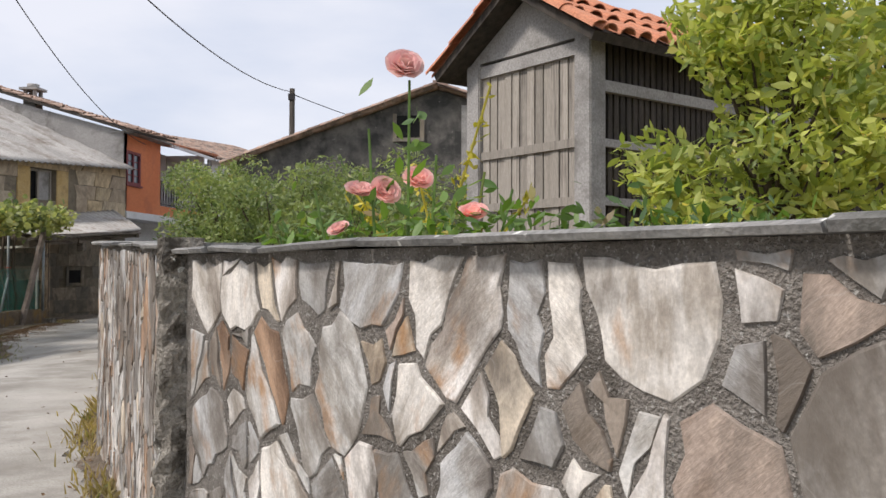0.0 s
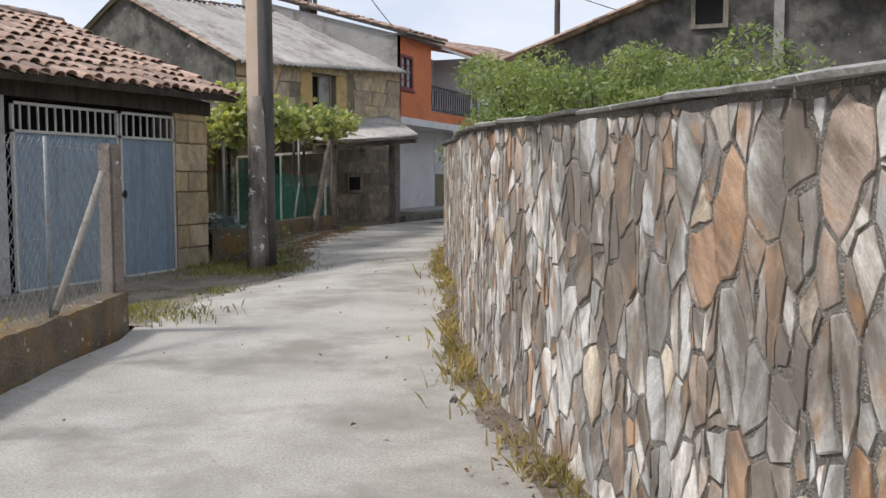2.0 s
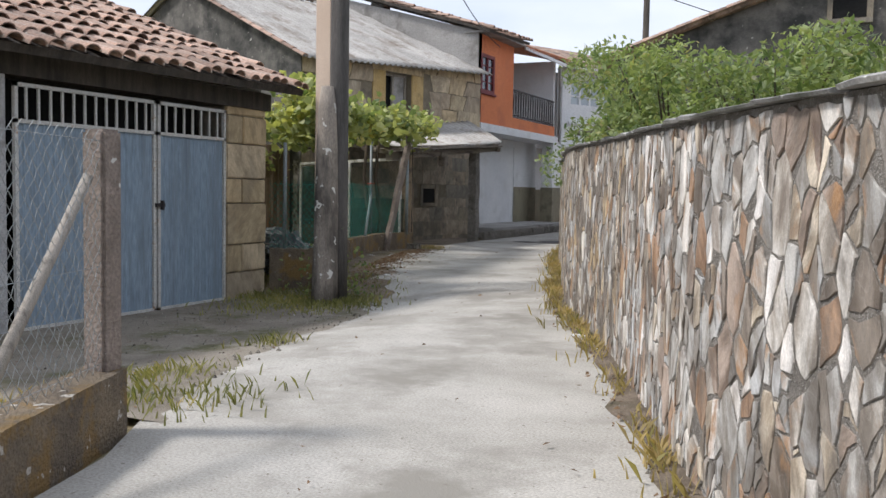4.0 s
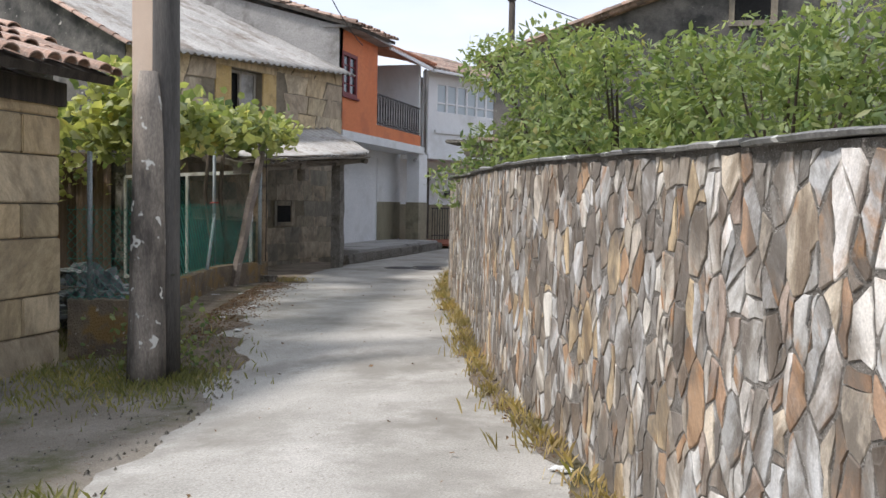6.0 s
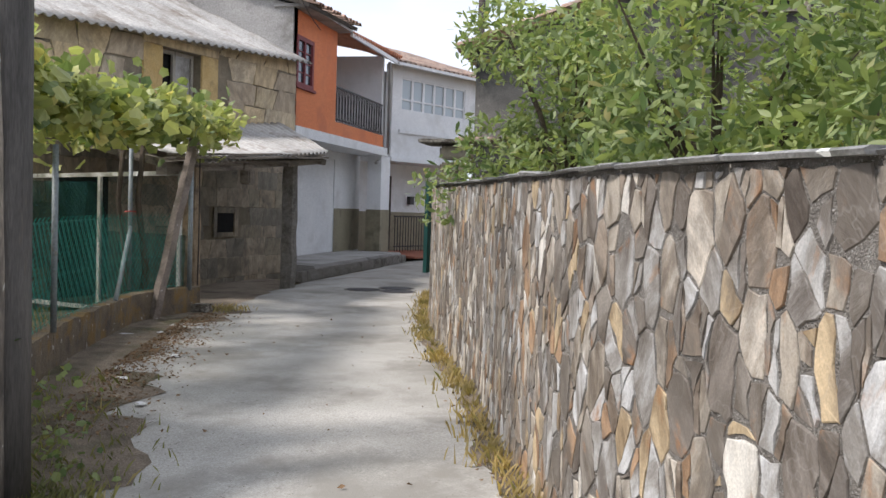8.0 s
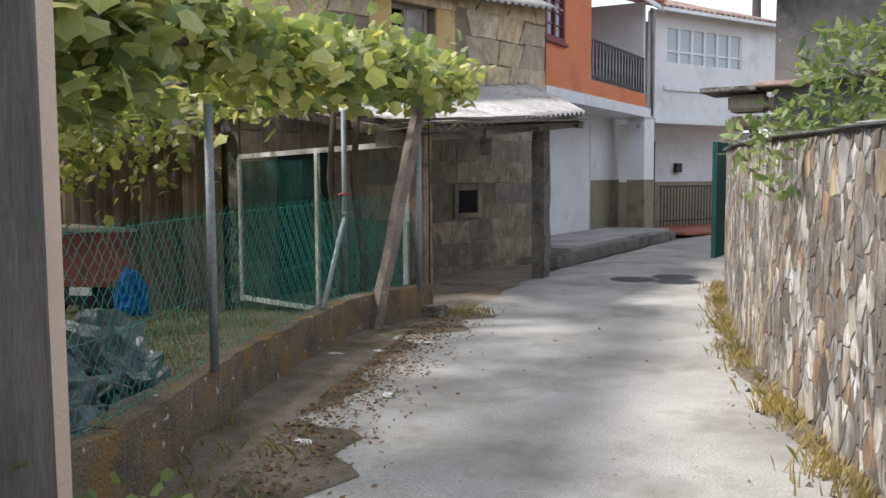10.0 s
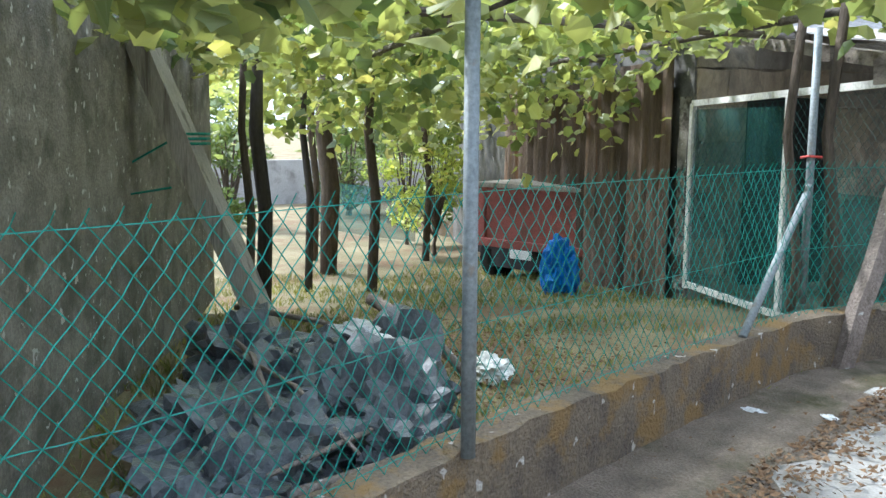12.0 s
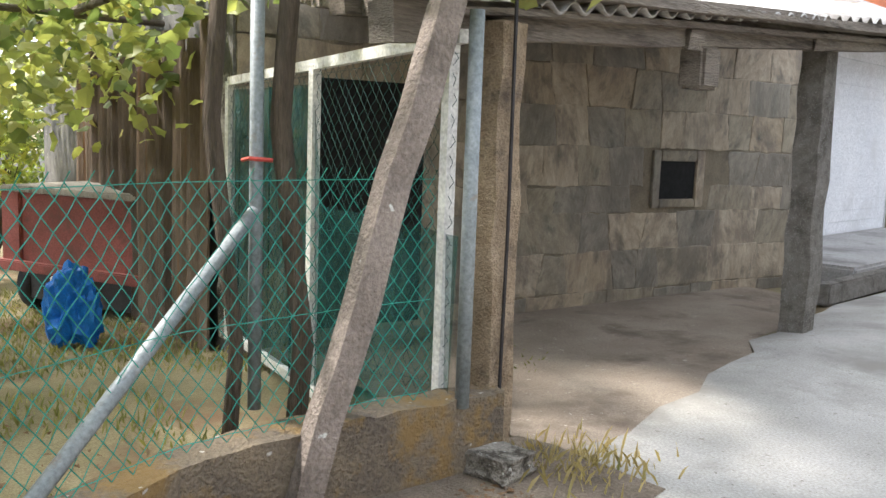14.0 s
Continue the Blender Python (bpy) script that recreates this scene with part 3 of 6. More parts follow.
def leaf_cloud(name, centres, size, mat, seed, lobed=False, droop=0.3, parent=None):
    """Many folded leaves in one mesh: centres are (x, y, z)."""
    rnd = random.Random(seed)
    verts, faces = [], []
    shape = [(0, -0.42), (0.36, -0.36), (0.38, -0.06), (0.48, 0.16), (0.28, 0.28), (0, 0.52), (-0.28, 0.28), (-0.48, 0.16), (-0.38, -0.06), (-0.36, -0.36)] if lobed else [(0, -0.5), (0.17, -0.15), (0.15, 0.15), (0, 0.5), (-0.15, 0.15), (-0.17, -0.15)]
    n = len(shape)
    for c in centres:
        s = size * rnd.uniform(0.65, 1.3)
        m = Euler((rnd.gauss(0, 0.75) - droop, rnd.gauss(0, 0.6), rnd.uniform(0, 6.283))).to_matrix()
        o = len(verts)
        c = Vector(c)
        for u, v in shape:
            verts.append(c + m @ Vector((u * s, v * s, -abs(u) * 0.35 * s - max(v, 0) * 0.25 * s)))
        h = n // 2
        faces += [tuple(o + k for k in range(0, h + 1)), tuple(o + k % n for k in range(h, n + 1))]
    return part(name, mesh_from(name, verts, faces, mat), mat, parent)


def crown_points(blobs, count, rnd):
    """Points spread through the outer part of uneven clumps (x, y, z, r)."""
    pts = []
    total = sum(b[3] ** 2 for b in blobs)
    for x, y, z, r in blobs:
        for _ in range(int(count * r * r / total)):
            d = Vector((rnd.gauss(0, 1), rnd.gauss(0, 1), rnd.gauss(0, 1))).normalized()
            k = r * (0.45 + 0.6 * rnd.random() ** 0.6)
            pts.append((x + d.x * k, y + d.y * k, z + d.z * k * 0.8))
    return pts


def tree(name, label, base, top_z, spread, mat, leaf, count, seed, category="tree", trunk=0.06, clumps=16, low=0.35, squash=1.0):
    rnd = random.Random(seed)
    bx, by, bz = base
    th = thing(name, label, category)
    bm = bmesh.new()
    crotch = bz + (top_z - bz) * low
    tube(bm, [(bx, by, bz - 0.05), (bx + rnd.uniform(-0.05, 0.05), by, (bz + crotch) / 2), (bx, by + 0.03, crotch)], [trunk * 1.3, trunk, trunk * 0.85], 9, 0.12, seed)
    blobs = []
    for i in range(clumps):
        a = i * 2.4 + rnd.uniform(-0.5, 0.5)
        h = rnd.uniform(0.0, 1.0)
        r = spread * (0.35 + 0.65 * rnd.random()) * (1 - 0.45 * h)
        c = (bx + math.cos(a) * r, by + math.sin(a) * r * squash, crotch + (top_z - crotch) * (0.05 + 0.85 * h))
        blobs.append((*c, spread * rnd.uniform(0.22, 0.42)))
        mid = Vector((bx, by, crotch)).lerp(Vector(c), 0.5) + Vector((0, 0, 0.12))
        tube(bm, [(bx, by, crotch - 0.05), mid, c], [trunk * 0.55, trunk * 0.35, trunk * 0.1], 5, 0.1, i)
    part("trunk", bm, BARK, th)
    crown = leaf_cloud("crown", crown_points(blobs, count, rnd), leaf, mat, seed + 1, parent=th)
    crown["kind"] = "stuff"
    return th


def chain_link(pts, z0, z1, cell, radius, mat, parent, name="chain_link"):
    """Woven diamond mesh as thin three-sided wires along a plan line."""
    line = Line(pts)
    verts, faces = [], []
    nx = int(line.length / cell)
    verts_of = {}

    def corner(i, j):
        s = min(i * cell / 2, line.length)
        p, n = line.at(s)
        f = s / line.length
        lo, hi = z0[0] + (z0[1] - z0[0]) * f, z1[0] + (z1[1] - z1[0]) * f
        return p + Vector((0, 0, lo + (hi - lo) * j / rows)) + n * (0.004 if (i + j) % 4 < 2 else -0.004)

    rows = max(2, int((z1[0] - z0[0]) / (cell * 0.55)))

    def wire(a, b):
        d = (b - a).normalized()
        s = d.cross(Vector((0.3, 0.2, 0.9))).normalized() * radius
        u = s.cross(d)
        o = len(verts)
        for c in (a, b):
            verts.extend((c + s, c - s * 0.5 + u * 0.87, c - s * 0.5 - u * 0.87))
        faces.extend([(o, o + 1, o + 4, o + 3), (o + 1, o + 2, o + 5, o + 4), (o + 2, o, o + 3, o + 5)])

    for i in range(2 * nx):
        for j in range(rows):
            if (i + j) % 2 == 0:
                wire(corner(i, j), corner(i + 1, j + 1))
            else:
                wire(corner(i + 1, j), corner(i, j + 1))
        if i % 2 == rows % 2:
            t = corner(i, rows)
            wire(t, t + Vector((0.012, 0.012, 0.03)))
    for zf in (0.03, 0.45, 0.985):
        for i in range(0, 2 * nx, 2):
            wire(corner(i, rows * zf), corner(i + 2, rows * zf))
    return part(name, mesh_from(name, verts, faces, mat), mat, parent)


def corrugated(name, a, b, c, d, pitch, amp, mat, parent=None, along=14):
    """A corrugated sheet over the corners a (eave start), b (eave end), c (ridge end), d (ridge start)."""
    a, b, c, d = (Vector(v) for v in (a, b, c, d))
    n = int((b - a).length / pitch * 8)
    up = (b - a).cross(d - a).normalized()
    up = up if up.z > 0 else -up
    verts, faces = [], []
    for layer in (0, -0.012):
        for j in range(along + 1):
            for i in range(n + 1):
                f, g = i / n, j / along
                p = a.lerp(b, f).lerp(d.lerp(c, f), g)
                step = 0.012 * ((j * 4 // along) % 2)
                verts.append(p + up * (amp * math.sin(2 * math.pi * i / 8) + layer + step))
    w, half = n + 1, (n + 1) * (along + 1)
    for j in range(along):
        for i in range(n):
            o = j * w + i
            faces += [(o, o + 1, o + w + 1, o + w), (half + o, half + o + w, half + o + w + 1, half + o + 1)]
    for i in range(n):
        faces += [(i, half + i, half + i + 1, i + 1), (along * w + i, along * w + i + 1, half + along * w + i + 1, half + along * w + i)]
    return part(name, mesh_from(name, verts, faces, mat, True), mat, parent)


def barrel_tile(mat, length=0.42, width=0.19, name="roof_tile"):
    verts, faces = [], []
    seg = 6
    for t in (0, 0.014):
        for j, taper in ((0, 1.0), (1, 0.8)):
            for i in range(seg + 1):
                a = math.pi * i / seg
                r = (width / 2 - t) * taper
                verts.append((math.cos(a) * r, j * length, math.sin(a) * r * 0.75))
    w = seg + 1
    for i in range(seg):
        faces += [(i, i + 1, w + i + 1, w + i), (2 * w + i, 3 * w + i, 3 * w + i + 1, 2 * w + i + 1), (i, 2 * w + i, 2 * w + i + 1, i + 1), (w + i, w + i + 1, 3 * w + i + 1, 3 * w + i)]
    return mesh_from(name, verts, faces, mat)


def tile_roof(parent, a, b, c, d, mat, seed, pitch=0.21, row=0.33, most=300, jitter=0.03, under=None):
    """Barrel tiles in rows over the corners a, b (eave) and c, d (ridge)."""
    rnd = random.Random(seed)
    a, b, c, d = (Vector(v) for v in (a, b, c, d))
    up = (b - a).cross(d - a).normalized()
    up = up if up.z > 0 else -up
    cols, rows = int((b - a).length / pitch), int((d - a).length / row)
    me = barrel_tile(mat)
    n = 0
    for j in range(rows):
        for i in range(cols):
            f, g = (i + 0.5) / cols, j / rows
            p = a.lerp(b, f).lerp(d.lerp(c, f), g)
            y = ((d - a).lerp(c - b, f)).normalized()
            x = y.cross(up)
            m = Matrix((x, y, up)).transposed().to_4x4()
            m = Matrix.Translation(p + up * (0.03 + rnd.uniform(0, jitter)) - y * (0.05 + rnd.uniform(0, jitter * 2))) @ m @ pose(0, 0, 0, -4 + rnd.uniform(-3, 3), rnd.uniform(-5, 5), rnd.uniform(-5, 5))
            if n < most:
                ob = part("roof_tile", me, mat, parent)
                ob.matrix_basis = m
            n += 1
    if under:
        me2 = mesh_from("tile_bed", [a, b, c, d, a - up * 0.08, b - up * 0.08, c - up * 0.08, d - up * 0.08], [(0, 1, 2, 3), (7, 6, 5, 4), (0, 4, 5, 1), (1, 5, 6, 2), (2, 6, 7, 3), (3, 7, 4, 0)], under)
        part("tile_bed", me2, under, parent)


# ---- ground and lane ----
xs = [-900, -300, -100, -45, -30] + [-24 + i * 0.4 for i in range(81)] + [12, 20, 50, 150, 500, 900]
ys = [-600, -150, -40, -10] + [-4 + i * 0.4 for i in range(111)] + [45, 60, 90, 200, 900]
gv = [(x, y, ground_z(x, y) - 0.03 + (0.02 * noise.noise((x * 1.3, y * 1.3, 0)) if -24 < x < 9 and -4 < y < 41 else 0)) for y in ys for x in xs]
gf = [(j * len(xs) + i, j * len(xs) + i + 1, (j + 1) * len(xs) + i + 1, (j + 1) * len(xs) + i) for j in range(len(ys) - 1) for i in range(len(xs) - 1)]
tagged(new("ground", mesh_from("ground", gv, gf, LAWN, True)), "dry grass and bare earth of yards and gardens", "ground", kind="structure")

LANE_WALL = [(2.3, 1.8), (-1.26, 5.63), (-2.11, 7.08), (-2.49, 7.65), (-3.2, 8.8), (-3.85, 10.15), (-4.85, 12.69), (-5.24, 13.57), (-5.98, 15.13), (-6.6, 16.9), (-7.05, 18.4), (-7.86, 20.6), (-8.35, 22.2), (-9.15, 25.7)]
LEFT_EDGE = Line([(-1.2, -3.0), (-4.2, 4.5), (-5.41, 7.32), (-6.33, 9.6), (-7.05, 10.65), (-7.75, 12.5), (-8.3, 14.75), (-9.6, 16.7), (-10.4, 18.1), (-11.0, 19.8), (-11.2, 21.5), (-11.3, 23.5), (-11.9, 25.6), (-12.2, 28), (-12.1, 32), (-12.4, 35.5), (-11.0, 45)])
RIGHT_EDGE = Line([(4.5, -3.0)] + LANE_WALL[0:1] + LANE_WALL[1:] + [(-9.2, 27), (-9.3, 30), (-8.5, 36), (-7, 45)])


def loft(name, la, lb, lift, mat, label, across=18, steps=110):
    verts, faces = [], []
    for i in range(steps + 1):
        a, b = la.at(la.length * i / steps)[0], lb.at(lb.length * i / steps)[0]
        for j in range(across + 1):
            p = a.lerp(b, j / across)
            wob = noise.noise((p.x * 1.7, p.y * 1.7, 3)) * 0.14 if j == 0 else 0
            p = p + (b - a).normalized() * wob
            verts.append((p.x, p.y, ground_z(p.x, p.y) + lift))
    for i in range(steps):
        for j in range(across):
            o = i * (across + 1) + j
            faces.append((o, o + 1, o + across + 2, o + across + 1))
    return tagged(new(name, mesh_from(name, verts, faces, mat, True)), label, "road", kind="structure")


loft("road", LEFT_EDGE, RIGHT_EDGE, 0.0, CONCRETE_ROAD, "pale worn concrete village lane")


def strip(name, pts, width, lift, mat, label, seed):
    line = Line(pts)
    verts, faces = [], []
    n = int(line.length / 0.15)
    for i in range(n + 1):
        p, side = line.at(line.length * i / n)
        w = width * (0.75 + 0.6 * noise.noise((p.x * 1.9, p.y * 1.9, seed)))
        for k in range(5):
            q = p + side * w * k / 4
            verts.append((q.x, q.y, ground_z(q.x, q.y) + lift * (1 - (k / 4) ** 2) + 0.003 + 0.012 * noise.noise((q.x * 9, q.y * 9, seed)) * (k < 4)))
    for i in range(n):
        for k in range(4):
            o = i * 5 + k
            faces.append((o, o + 5, o + 6, o + 1))
    return tagged(new(name, mesh_from(name, verts, faces, mat, True)), label, "verge", kind="structure")


strip("verge_wall", LANE_WALL[1:], 0.18, 0.03, EARTH, "strip of dirt and dry weeds along the wall foot", 1)
strip("verge_fence", [(-11.5, 22.3), (-11.5, 21.3), (-11.45, 20.6), (-11.15, 19.7), (-10.5, 17.9), (-9.85, 16.6), (-9.1, 15.6)][::-1], -0.9, 0.025, EARTH, "dark damp dirt strewn with leaves along the fence", 2)
APRON_EDGE = Line([(-6.2, 9.8), (-6.85, 10.9), (-7.4, 12.4), (-7.95, 14.7), (-8.9, 16.0), (-9.5, 16.3)])
av, af = [], []
for i in range(61):
    p, n = APRON_EDGE.at(APRON_EDGE.length * i / 60)
    p = p - n * (0.16 * noise.noise((p.x * 2.3, p.y * 2.3, 8)) + 0.07 * noise.noise((p.x * 8, p.y * 8, 2)))
    for j in range(11):
        q = p.lerp(Vector((-10.25, 9.7 + 6.5 * i / 60, 0)), j / 10)
        av.append((q.x, q.y, ground_z(q.x, q.y) + (-0.006 if j == 0 else 0.010 + 0.012 * abs(noise.noise((q.x * 5, q.y * 5, 1))))))
for i in range(60):
    for j in range(10):
        o = i * 11 + j
        af.append((o, o + 1, o + 12, o + 11))
tagged(new("pavement", mesh_from("pavement", av, af, APRON, True)), "mossy dirt forecourt in front of the garage gate", "forecourt", kind="structure")


fx = [(-11.25 - 0.09 * i, 22.3 + 0.35 * i) for i in range(17)]
fv, ff = [], []
for i, (x0, y0) in enumerate(fx):
    for j in range(9):
        x = x0 + 0.25 * noise.noise((x0 * 3, y0 * 2, 4)) * (j == 0) + 0.28 * (j == 0) - j * 0.36 + 0.02 * i * j / 8
        fv.append((x, y0 + 0.03 * j, ground_z(x, y0) + (0.02 if j else -0.02)))
for i in range(16):
    for j in range(8):
        o = i * 9 + j
        ff.append((o, o + 1, o + 10, o + 9))
tagged(new("floor_shed", mesh_from("floor_shed", fv, ff, SHED_DIRT, True)), "trodden brown dirt floor of the lean-to", "floor", kind="structure")


def blades(name, spots, mat, seed, label, height=0.1):
    rnd = random.Random(seed)
    verts, faces = [], []
    for x, y, z, k in spots:
        a = rnd.uniform(0, 6.28)
        h = height * k * rnd.uniform(0.5, 1.4)
        lean = Vector((math.cos(a), math.sin(a), 0)) * h * rnd.uniform(0.2, 0.9)
        s = Vector((-math.sin(a), math.cos(a), 0)) * 0.006
        o = len(verts)
        b = Vector((x, y, z))
        verts += [b - s, b + s, b + lean * 0.4 + Vector((0, 0, h * 0.65)) + s * 0.6, b + lean + Vector((0, 0, h))]
        faces += [(o, o + 1, o + 2), (o, o + 2, o + 3)]
    return tagged(new(name, mesh_from(name, verts, faces, mat)), label, "grass", kind="stuff")


rnd = random.Random(5)
wl_line = Line(LANE_WALL[1:])
tufts = []
for _ in range(190):
    s, r = rnd.uniform(0, wl_line.length), rnd.uniform(0.02, 0.13)
    for _ in range(rnd.randint(6, 26)):
        p, n = wl_line.at(max(0, min(wl_line.length, s + rnd.gauss(0, 0.07))))
        q = p + n * (0.03 + abs(rnd.gauss(0, r)))
        tufts.append((q.x, q.y, ground_z(q.x, q.y), 1))
blades("dry_wall_grass", tufts, DRY, 6, "dry straw-coloured grass at the foot of the stone wall", 0.09)
lawn = []
while len(lawn) < 16000:
    x, y = rnd.uniform(-20, -10.2), rnd.uniform(16.3, 24)
    if x < -9.85 - (y - 16.7) * 0.36 - 0.1 and noise.noise((x * 0.8, y * 0.8, 7)) > -0.25:
        lawn.append((x, y, ground_z(x, y) - 0.03, 0.6))
blades("lawn_grass", lawn, GRASS, 8, "sparse short grass of the fenced yard", 0.10)
verge = []
for cx, cy, n, r in ((-9.1, 15.2, 700, 0.28), (-8.85, 15.55, 500, 0.2), (-9.9, 15.3, 500, 0.3), (-9.3, 14.6, 300, 0.35), (-9.2, 15.9, 420, 0.35), (-9.9, 16.3, 500, 0.4), (-7.4, 10.9, 220, 0.22), (-6.7, 10.2, 260, 0.3), (-7.6, 12.4, 90, 0.12), (-8.6, 14.9, 160, 0.25), (-10.1, 17.3, 200, 0.3)):
    for _ in range(n):
        x, y = rnd.gauss(cx, r), rnd.gauss(cy, r)
        verge.append((x, y, ground_z(x, y), 1))
dry_tufts = [(rnd.gauss(-11.1, 0.14), rnd.gauss(22.2, 0.18), 0, 0.7) for _ in range(260)]
blades("dry_tuft", dry_tufts, DRY, 12, "dry tuft of grass by the post foot", 0.1)
blades("verge_grass", verge, GRASS, 9, "weedy grass tufts beside the lane", 0.075)
yard = []
for _ in range(1500):
    y = rnd.uniform(6, 10)
    x = -4.9 - (y - 6) * 0.39 - rnd.uniform(0.2, 2.4)
    yard.append((x, y, ground_z(x, y) + 0.0, 1))
blades("dry_yard_grass", yard, DRY, 10, "dry yellow grass behind the low wall", 0.13)


def scatter_leaves(name, spots, mat, label):
    rnd = random.Random(3)
    verts, faces = [], []
    for x, y in spots:
        s, a = rnd.uniform(0.008, 0.026), rnd.uniform(0, 6.28)
        z = ground_z(x, y) + 0.012
        o = len(verts)
        for k, (u, v) in enumerate(((0, -1), (0.45, 0), (0, 1), (-0.45, 0))):
            verts.append((x + s * (u * math.cos(a) - v * math.sin(a)), y + s * (u * math.sin(a) + v * math.cos(a)), z + rnd.uniform(0, 0.02)))
        faces += [(o, o + 1, o + 2), (o, o + 2, o + 3)]
    return tagged(new(name, mesh_from(name, verts, faces, mat)), label, "leaf litter", kind="stuff")


fall = []
for _ in range(2400):
    y = rnd.uniform(16.6, 21.8)
    edge = -9.6 - (min(y, 21.5) - 16.7) * 0.335
    fall.append((edge + abs(rnd.gauss(0, 0.26)), y))
for _ in range(500):
    s = rnd.uniform(0, wl_line.length)
    p, n = wl_line.at(s)
    q = p + n * (0.05 + abs(rnd.gauss(0, 0.09)))
    fall.append((q.x, q.y))
for _ in range(3600):
    fall.append((rnd.gauss(-13.0, 1.0), rnd.gauss(19.2, 0.7)))
for _ in range(120):
    y = rnd.uniform(5, 22)
    fall.append((-3.2 - (y - 5) * 0.33 + rnd.gauss(0, 1.0), y))
scatter_leaves("fallen_leaves", fall, DEAD_LEAF, "brown fallen leaves and twigs on the ground")

grit = []
rnd = random.Random(41)
for _ in range(900):
    y = rnd.uniform(9.9, 15.9)
    grit.append((rnd.uniform(-10.1, -6.6 - (y - 10) * 0.3), y))
for _ in range(260):
    p, n = wl_line.at(rnd.uniform(0, wl_line.length))
    q = p + n * abs(rnd.gauss(0.05, 0.09))
    grit.append((q.x, q.y))
gv1, gf1 = [], []
for x, y in grit:
    r, o = rnd.uniform(0.006, 0.02), len(gv1)
    z = ground_z(x, y) + 0.012
    gv1 += [(x - r, y - r * 0.6, z - 0.01), (x + r, y - r * 0.7, z - 0.01), (x + r * 0.7, y + r, z - 0.01), (x - r * 0.8, y + r * 0.8, z - 0.01), (x + r * 0.2, y, z + r)]
    gf1 += [(o, o + 1, o + 4), (o + 1, o + 2, o + 4), (o + 2, o + 3, o + 4), (o + 3, o, o + 4)]
tagged(new("gravel", mesh_from("gravel", gv1, gf1, ROUGH_CONCRETE)), "loose gravel and mortar crumbs on the ground", "gravel", kind="stuff")

# ---- slate-faced garden wall ----
lane = Line(LANE_WALL[1:])


def lane_top(s):
    return 1.33 + 0.25 * min(s / 9.0, 1) + 0.012 * max(s - 9, 0)


wall_a = ribbon_wall("wall_front", Line([LANE_WALL[0], LANE_WALL[1]]), -0.3, lambda s: 1.315, 0.24, MORTAR, "low garden wall faced with irregular slate slabs in grey mortar")
wall_b = ribbon_wall("wall_lane", lane, -0.3, lane_top, 0.24, MORTAR, "curving lane wall faced with rust-streaked slate slabs")
lf = Line([LANE_WALL[0], LANE_WALL[1]])


def on_line(line):
    def place(s, z, out):
        p, n = line.at(min(max(s, 0), line.length))
        return p + n * out + Vector((0, 0, z))
    return place


lay_stones(wall_a, random_flags(lf.length - 0.12, lambda s: 1.30, 0.17, 0.18, 21, -0.1), on_line(lf), SLATE, 31, 0.012, 0.0045, 300, order=lambda p: -p[0][0])
lane_cells = random_flags(lane.length, lambda s: lane_top(s) - 0.015, 0.105, 0.185, 22, -0.1)
lay_stones(wall_b, [p for p in lane_cells if p[0][0] < 7.5], on_line(lane), SLATE, 32, 0.009, 0.005, 300, order=lambda p: p[0][0])
lay_stones(wall_b, [p for p in lane_cells if p[0][0] >= 7.5], on_line(lane), BROWN_SLATE, 33, 0.008, 0.005, 0, name="brown_stone")


def coping(parent, line, top, seed):
    rnd = random.Random(seed)
    s = 0.0
    while s < line.length - 0.05:
        n = rnd.uniform(0.35, 0.8)
        e = min(s + n - 0.008, line.length)
        outs = [(0.035 + rnd.uniform(-0.018, 0.022)) for _ in range(5)]
        verts, faces = [], []
        h, tilt = rnd.uniform(0.012, 0.024), rnd.uniform(-0.006, 0.006)
        for i in range(5):
            q = s + (e - s) * i / 4
            p, nn = line.at(q)
            z = top(q) + 0.002 + tilt * (i - 2) / 2
            for o, zz in ((outs[i], z), (outs[i] + 0.006, z + h * 0.6), (outs[i] - 0.012, z + h), (-0.27, z + h + 0.004), (-0.27, z)):
                verts.append(p + nn * o + Vector((0, 0, zz)))
        for i in range(4):
            a, b = 5 * i, 5 * i + 5
            faces += [(a + k, b + k, b + (k + 1) % 5, a + (k + 1) % 5) for k in range(5)]
        faces += [(0, 1, 2, 3, 4), (24, 23, 22, 21, 20)]
        part("coping_slab", mesh_from("coping_slab", verts, faces, COPING), COPING, parent)
        s += n


coping(wall_a, lf, lambda s: 1.315, 1)
coping(wall_b, lane, lane_top, 2)

pier = thing("wall_pier", "rough lichen-crusted concrete pier where the walls meet", "pier")
bm = bmesh.new()
rings = []
rnd = random.Random(4)
for i in range(38):
    z = -0.1 + i * 1.47 / 37
    ring = []
    for k in range(16):
        a = 2 * math.pi * k / 16
        c, s = math.cos(a), math.sin(a)
        q = 0.066 / max(abs(c), abs(s)) * (0.93 if k % 4 == 2 else 1) + rnd.uniform(-0.014, 0.014)
        ring.append(bm.verts.new((-1.255 + (c * 0.86 - s * 0.5) * q, 5.625 + (c * 0.5 + s * 0.86) * q, z)))
    rings.append(ring)
for p, q in zip(rings, rings[1:]):
    for k in range(16):
        bm.faces.new((p[k], p[(k + 1) % 16], q[(k + 1) % 16], q[k]))
bm.faces.new(rings[-1])
part("pier_shaft", bm, ROUGH_CONCRETE, pier)


